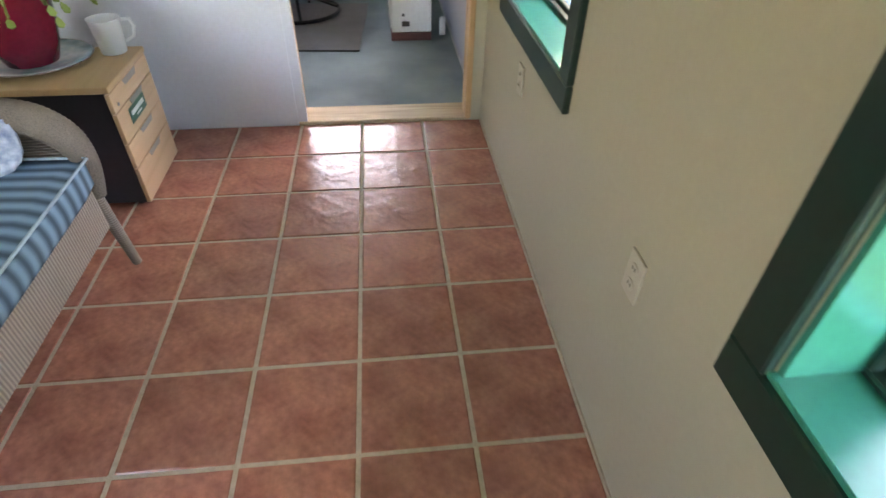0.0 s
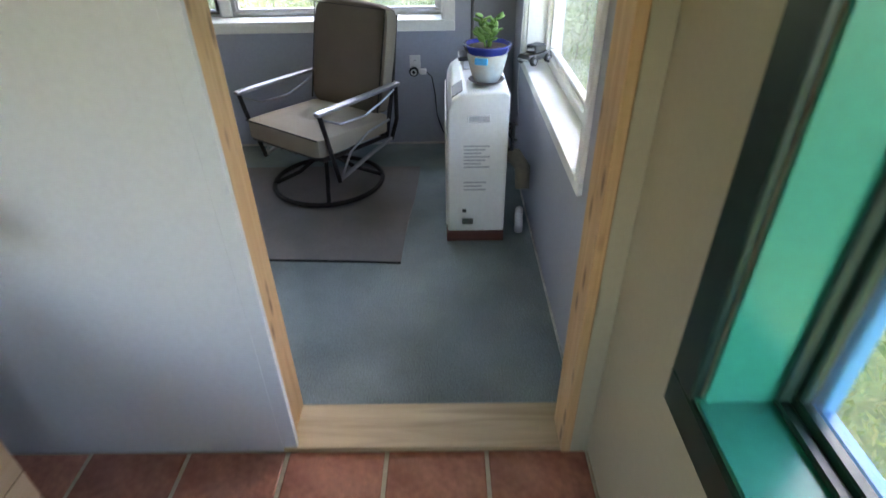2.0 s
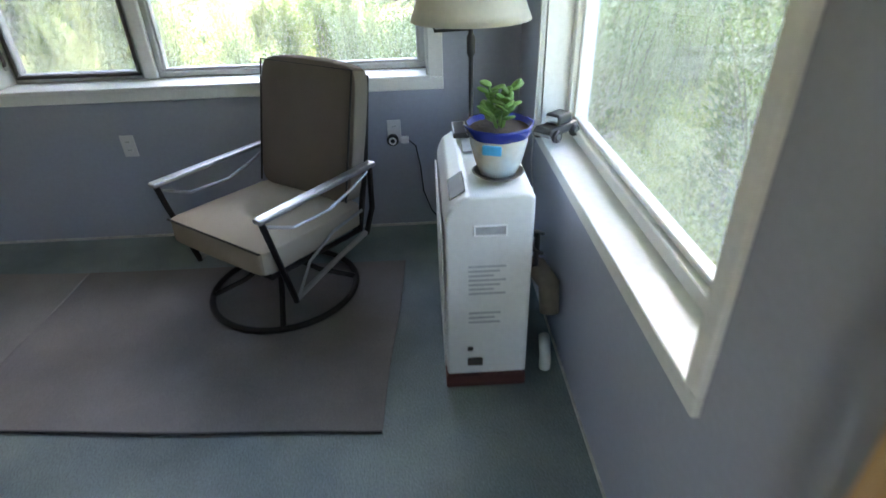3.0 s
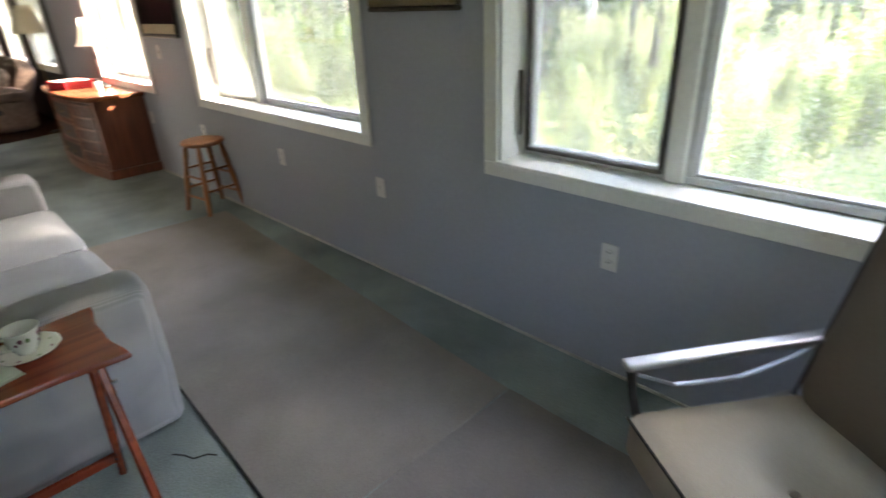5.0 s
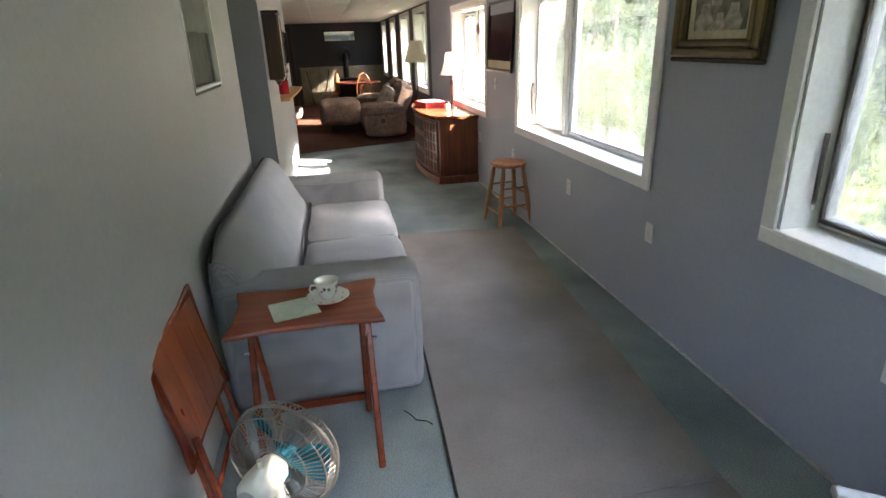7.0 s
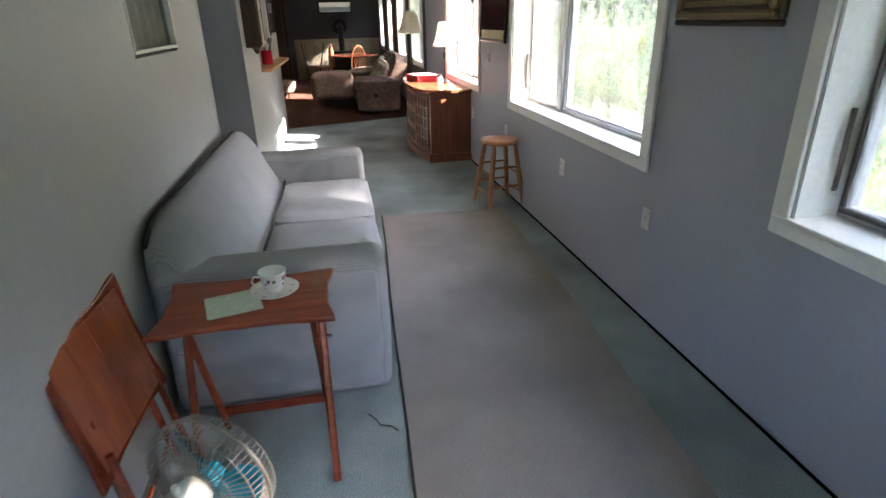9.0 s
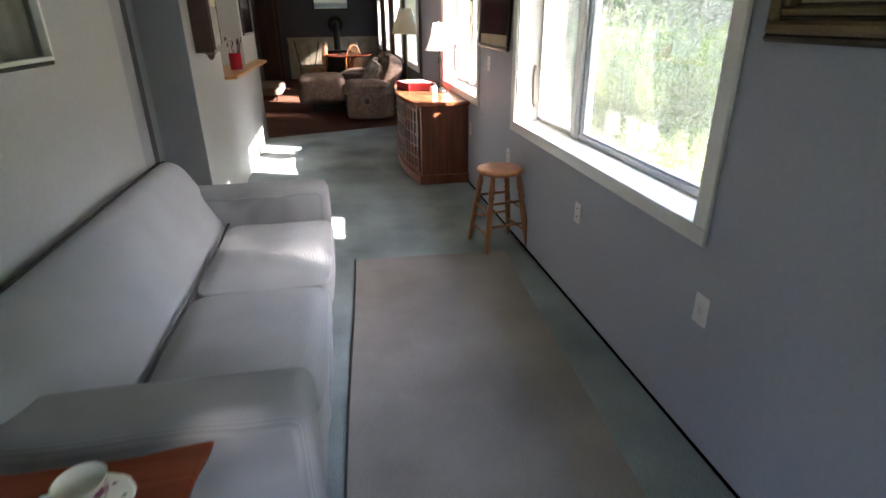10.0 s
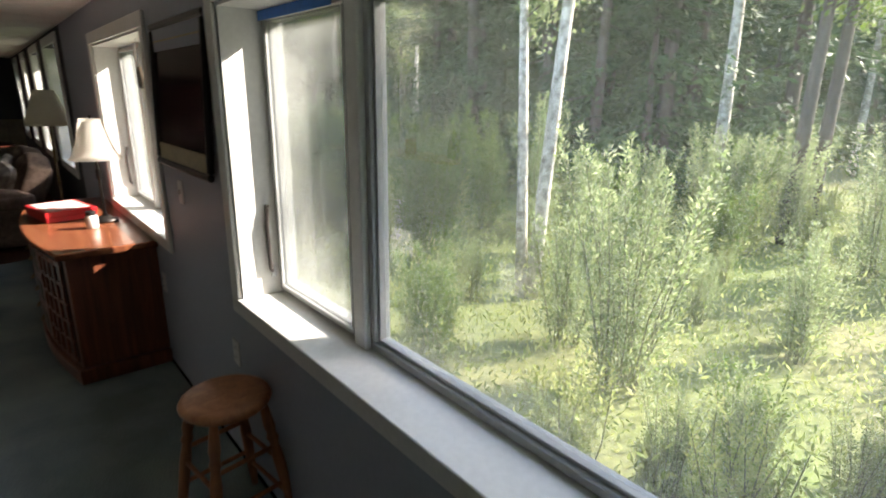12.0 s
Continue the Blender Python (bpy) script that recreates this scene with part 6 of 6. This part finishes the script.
for sx in (-1, 1):
    for sy in (-1, 1):
        part("leg", rod((0.17 * sx, 0.17 * sy, 0), (0.16 * sx, 0.16 * sy, 0.57), 0.018), M_WALNUT, ls)


# ---- outdoors ----
M_GRASS = mat("wild grass", (0.14, 0.19, 0.05), 0.9, vary=0.3, scale=2, bump=0.6, bump_scale=20, second=(0.22, 0.21, 0.09), mix_scale=0.4)
M_LEAF_A = leafy("willow leaves", (0.20, 0.28, 0.10), (0.40, 0.45, 0.25))
M_WEED = leafy("yellow-green weed leaves", (0.22, 0.30, 0.08), (0.44, 0.46, 0.19))
M_LEAF_B = leafy("alder leaves", (0.10, 0.17, 0.04), (0.20, 0.27, 0.07))
M_NEEDLE = leafy("spruce needles", (0.045, 0.085, 0.035), (0.10, 0.15, 0.06), 0.25)
M_STEM = mat("grey-green shrub stems", (0.20, 0.20, 0.11), 0.85, vary=0.2)
M_BARK = mat("grey bark", (0.13, 0.11, 0.09), 0.9, vary=0.25, bump=0.6, bump_scale=30)
M_BIRCH = mat("white birch bark", (0.66, 0.63, 0.56), 0.75, vary=0.1, bump=0.3, bump_scale=25, second=(0.2, 0.18, 0.15), mix_scale=9)
GROUND_Z = -0.75

me = bpy.data.meshes.new("ground")
N = 56
span = [(-1 + 2 * i / N) for i in range(N + 1)]
co = [(math.copysign(abs(u) ** 3, u) * 900 - 5, math.copysign(abs(v) ** 3, v) * 900 + 2) for u in span for v in span]
me.from_pydata([(x, y, GROUND_Z + (0.25 * noise.noise(Vector((x * 0.15, y * 0.15, 0))) + 0.02 * max(0.0, min(30.0, math.hypot(x + 5, y) - 8)))) for x, y in co], [], [(i * (N + 1) + j, (i + 1) * (N + 1) + j, (i + 1) * (N + 1) + j + 1, i * (N + 1) + j + 1) for i in range(N) for j in range(N)])
me.materials.append(M_GRASS)
tagged(new("ground", me), "rough grassy ground round the house", kind="structure")


def leaf_cloud(pts, dirs, size, rng, ratio=0.4, name="leaves"):
    """One small folded diamond leaf at each point."""
    n = len(pts)
    d = dirs / np.linalg.norm(dirs, axis=1)[:, None]
    r = rng.normal(size=(n, 3))
    s = np.cross(d, r)
    s /= np.linalg.norm(s, axis=1)[:, None] + 1e-9
    L = size * rng.uniform(0.6, 1.3, n)[:, None]
    v = np.stack([pts, pts + d * L * 0.5 + s * L * ratio * 0.5, pts + d * L, pts + d * L * 0.5 - s * L * ratio * 0.5], 1).reshape(-1, 3)
    f = np.arange(4 * n).reshape(-1, 4)
    m = bpy.data.meshes.new(name)
    m.vertices.add(4 * n)
    m.vertices.foreach_set("co", v.ravel())
    m.loops.add(4 * n)
    m.loops.foreach_set("vertex_index", f.ravel())
    m.polygons.add(n)
    m.polygons.foreach_set("loop_start", np.arange(0, 4 * n, 4))
    m.update(calc_edges=True)
    return m


def shrub(name, seed, height, stems, leaves, size, material, label):
    """Upright stems with leaves set along them."""
    rng = np.random.default_rng(seed)
    t = thing(name, Matrix(), label, "shrub", "shrubs by the house")
    bm = bmesh.new()
    P, D = [], []
    for k in range(stems):
        a = rng.uniform(0, 2 * math.pi)
        lean = rng.uniform(0.05, 0.5)
        h = height * rng.uniform(0.55, 1.0)
        top = np.array([math.cos(a) * lean * h * 0.7, math.sin(a) * lean * h * 0.7, h])
        mid = top * 0.5 + rng.normal(0, 0.05, 3)
        base = np.array([math.cos(a) * 0.12, math.sin(a) * 0.12, -0.05])
        tube([base, mid, top], [0.009, 0.006, 0.0025], 5, bm)
        for i in range(leaves):
            u = rng.uniform(0.12, 1.02)
            p = base * (1 - u) ** 2 + 2 * mid * u * (1 - u) + top * u * u
            out = rng.normal(size=3)
            out[2] = abs(out[2]) * 0.6 + 0.3
            twig = rng.uniform(0, 0.28) * (1.1 - u) * height * 0.5
            P.append(p + out / np.linalg.norm(out) * twig)
            D.append(out + np.array([0, 0, 0.35]))
    part("stems", bm, M_STEM, t)
    m = leaf_cloud(np.array(P), np.array(D), size, rng)
    m.materials.append(material)
    new("foliage", m).parent = t
    return t


def tree(name, seed, height, kind, label):
    rng = np.random.default_rng(seed)
    t = thing(name, Matrix(), label, "tree", "trees behind the house")
    bend = rng.normal(0, 0.02 * height, (2, 2))
    r0 = 0.011 * height + 0.02
    pts = [np.array([bend[0, 0] * u * u, bend[0, 1] * u * u, height * u - 0.1]) for u in np.linspace(0, 1, 7)]
    part("trunk", tube(pts, [r0 * (1 - 0.9 * u) + 0.008 for u in np.linspace(0, 1, 7)], 9), M_BIRCH if kind == "birch" else M_BARK, t, smooth=True)
    P, D = [], []
    bm = bmesh.new()
    n = 46 if kind == "spruce" else 26
    for k in range(n):
        u = rng.uniform(0.08, 0.98) if kind == "spruce" else rng.uniform(0.35, 0.98)
        a = rng.uniform(0, 2 * math.pi)
        ln = (height * 0.16 * (1.05 - u) + 0.15) * rng.uniform(0.6, 1.15) if kind == "spruce" else height * 0.17 * rng.uniform(0.5, 1.1) * (1.2 - u * 0.7)
        b = np.array([bend[0, 0] * u * u, bend[0, 1] * u * u, height * u])
        way = np.array([math.cos(a), math.sin(a), -0.25 if kind == "spruce" else 0.7])
        tip = b + way * ln
        tube([b, (b + tip) / 2 + rng.normal(0, 0.03, 3), tip], [0.018, 0.01, 0.004], 4, bm)
        m = 130 if kind == "spruce" else 150
        s = rng.uniform(0.12, 1.05, m)
        spread = 0.22 * ln
        P.append(b + (tip - b) * s[:, None] + rng.normal(0, 1, (m, 3)) * spread * np.array([0.6, 0.6, 0.55 if kind == "spruce" else 0.7]))
        D.append(rng.normal(0, 0.7, (m, 3)) + way + np.array([0, 0, -0.35]))
    part("limbs", bm, M_BARK, t)
    m = leaf_cloud(np.concatenate(P), np.concatenate(D), 0.2 if kind == "spruce" else 0.13, rng, 0.3 if kind == "spruce" else 0.6)
    m.materials.append(M_NEEDLE if kind == "spruce" else (M_LEAF_B if kind == "poplar" else M_LEAF_A))
    new("crown", m).parent = t
    return t


def in_sun_lane(x, y):
    """Whether a tall tree here would stand between the sun and the sunny windows."""
    lane = x - 0.48 * (y - 2.6)
    return y > 3 and (-12.5 < lane < -5.0 or 1.4 < lane < 2.4)


shrubs = [shrub("willow_shrub", 11, 2.3, 24, 300, 0.05, M_LEAF_A, "leafy green willow shrub in full sun"), shrub("willow_shrub", 12, 1.8, 24, 260, 0.045, M_LEAF_A, "leafy green willow shrub in full sun"), shrub("alder_shrub", 13, 2.0, 26, 210, 0.06, M_LEAF_B, "dense dark green alder shrub"), shrub("weed_clump", 14, 1.1, 36, 200, 0.036, M_WEED, "tall yellow-green weed clump")]
trees = [tree("spruce_tree", 21, 9.0, "spruce", "dark green spruce tree with drooping limbs"), tree("spruce_tree", 22, 12.0, "spruce", "dark green spruce tree with drooping limbs"), tree("poplar_tree", 23, 9.0, "poplar", "slender poplar tree with small leaves"), tree("birch_tree", 24, 9.5, "birch", "slender white-barked birch tree")]
rng = random.Random(5)
spots = []
for k in range(190):
    spots.append((rng.uniform(-26, 4), 4.6 + 10 * rng.random() ** 1.4))
for k in range(80):
    spots.append((1.9 + 8 * rng.random() ** 1.3, rng.uniform(-7, 7)))
used = set()
for x, y in spots:
    k = rng.choice((0, 1, 1, 2, 3, 3))
    s = rng.uniform(0.75, 1.2)
    if y < 9 and -9.6 < x - 0.48 * (y - 2.6) < -4.8:
        s *= 0.72
    if y < 10 and -8.5 < x < -0.5:
        s *= 0.7
    m = pose(x, y, GROUND_Z - 0.03, 0, 0, rng.uniform(0, 360)) @ Matrix.Diagonal((s, s, s, 1))
    if k in used:
        c = copy_thing(shrubs[k], Matrix())
        c.matrix_world = m
    else:
        shrubs[k].matrix_world = m
        used.add(k)
used = set()
for k in range(120):
    x, y = (rng.uniform(-48, 16), rng.uniform(13.5, 38)) if k < 96 else (rng.uniform(9, 30), rng.uniform(-16, 8))
    i = rng.choice((0, 0, 1, 2, 2, 3))
    s = rng.uniform(0.8, 1.25)
    if k < 96 and in_sun_lane(x, y):
        s = min(s, 0.5 * (y - 2.8) / (9.0, 12.0, 9.0, 9.5)[i])
    m = pose(x, y, GROUND_Z, 0, 0, rng.uniform(0, 360)) @ Matrix.Diagonal((s, s, s, 1))
    if i in used:
        c = copy_thing(trees[i], Matrix())
        c.matrix_world = m
    else:
        trees[i].matrix_world = m
        used.add(i)

# spruces added as sun blockers for the first windows and the living room
for k in range(48):
    lane, y = (-4.85 + 0.26 * k, rng.uniform(13, 19)) if k < 24 else (-23.0 + 0.33 * (k - 24), rng.uniform(12, 18))
    c = copy_thing(trees[1 if k % 3 else 0], Matrix())
    c.matrix_world = pose(lane + 0.48 * (y - 2.6), y, GROUND_Z, 0, 0, rng.uniform(0, 360)) @ Matrix.Diagonal((1.25, 1.25, 1.1, 1))

# weeds under the windows and the far edge of the woods
nrng = np.random.default_rng(3)
n = 150000
px, py = nrng.uniform(-26, 5, n), 3.0 + 13 * nrng.random(n) ** 1.5
east = nrng.random(n) < 0.25
px = np.where(east, 1.2 + 8 * nrng.random(n) ** 1.4, px)
py = np.where(east, nrng.uniform(-7, 6, n), py)
pz = GROUND_Z + 0.12 + 0.55 * nrng.random(n) ** 2
m = leaf_cloud(np.stack([px, py, pz], 1), nrng.normal(0, 0.5, (n, 3)) + np.array([0, 0, 0.8]), 0.07, nrng, 0.28, "weeds")
m.materials.append(M_WEED)
tagged(new("weeds", m), "tall yellow-green weeds and grasses", "weeds", kind="stuff")
n = 60000
ang, far = nrng.uniform(-0.5, math.pi + 0.35, n), nrng.uniform(40, 55, n)
hgt = 13 * nrng.random(n) ** 0.8
m = leaf_cloud(np.stack([far * np.cos(ang) - 6, far * np.sin(ang), GROUND_Z + hgt], 1), nrng.normal(0, 1, (n, 3)) + np.array([0, 0, -0.6]), 1.5, nrng, 0.5, "far_woods")
m.materials.append(M_NEEDLE)
tagged(new("far_woods", m), "dark green edge of the far woods", "woods", kind="stuff")

# the birch pair, willow and boulder close to the second window
for dx, s, rz in ((0.03, 0.95, 40), (-0.1, 0.8, 190)):
    c = copy_thing(trees[3], Matrix())
    c.matrix_world = pose(-7.78 + dx, 6.8 + dx * 0.4, GROUND_Z, 2 + 6 * dx, 3, rz) @ Matrix.Diagonal((s * 0.75, s * 0.75, s, 1))
for x, y, k, s in ((-5.75, 5.6, 0, 0.95), (-4.6, 5.1, 1, 0.5), (-5.0, 7.4, 0, 0.62), (-3.9, 5.6, 3, 0.8), (-6.6, 6.0, 1, 0.9), (-4.4, 4.4, 3, 0.9), (-5.3, 4.3, 3, 0.85), (-3.3, 4.5, 3, 0.9)):
    c = copy_thing(shrubs[k], Matrix())
    c.matrix_world = pose(x, y, GROUND_Z - 0.03, 0, 0, 57 * x) @ Matrix.Diagonal((s, s, s, 1))
M_ROCK = mat("pale boulder", (0.45, 0.44, 0.41), 0.9, vary=0.2, bump=0.6, bump_scale=12)
rk = bmesh.new()
bmesh.ops.create_icosphere(rk, subdivisions=3, radius=0.7)
for v in rk.verts:
    v.co = Vector((v.co.x * 1.3, v.co.y, v.co.z * 0.6)) + noise.noise_vector(v.co * 1.5) * 0.18
tagged(move(part("boulder", rk, M_ROCK, smooth=True), pose(-11.6, 7.6, GROUND_Z + 0.15)), "pale grey boulder among the weeds", "rock")

# poplars added to throw broken shade on the first windows and the brown sofa
for k, lane in enumerate((-2.75, -2.2, -1.6, -1.0, -0.3, 0.5, 1.0, -3.4, -4.0, -4.5, -11.2, -11.8)):
    y = 12.0 + (k * 37 % 5) * 0.6
    c = copy_thing(trees[2], Matrix())
    c.matrix_world = pose(lane + 0.48 * (y - 2.6), y, GROUND_Z, 0, 0, 67 * k) @ Matrix.Diagonal((1.0, 1.0, 1.15, 1))

# a dense row of tall spruces added beyond the corner to block the sun
for k in range(14):
    lane, y = 0.1 + 0.12 * k, 13.5 + (k * 29 % 7) * 0.8
    c = copy_thing(trees[1], Matrix())
    c.matrix_world = pose(lane + 0.48 * (y - 2.6), y, GROUND_Z, 0, 0, 83 * k) @ Matrix.Diagonal((1.5, 1.5, 1.35, 1))


# floor tiles
TILE = 0.33
floor_grout = bpy.data.objects["floor_grout"]
rng = random.Random(9)
tile_meshes = []
for k in range(3):
    bm = box(-TILE / 2 + 0.007, -TILE / 2 + 0.007, -0.012, TILE / 2 - 0.007, TILE / 2 - 0.007, 0.0, 0.004, 2)
    for v in bm.verts:
        if v.co.z < -0.006:
            continue
        v.co.x += rng.uniform(-0.001, 0.001)
        v.co.y += rng.uniform(-0.001, 0.001)
    o = part("tile", bm, M_TILE)
    tile_meshes.append(o.data)
    bpy.data.objects.remove(o)
for i in range(14):
    for j in range(14):
        o = new("tile", tile_meshes[rng.randrange(3)])
        o.parent = floor_grout
        o.matrix_basis = pose(-TILE * (i + 0.5), -TILE * (j + 0.5) + 0.002, rng.uniform(-0.0008, 0.0008), rng.uniform(-0.15, 0.15), rng.uniform(-0.15, 0.15), 0)
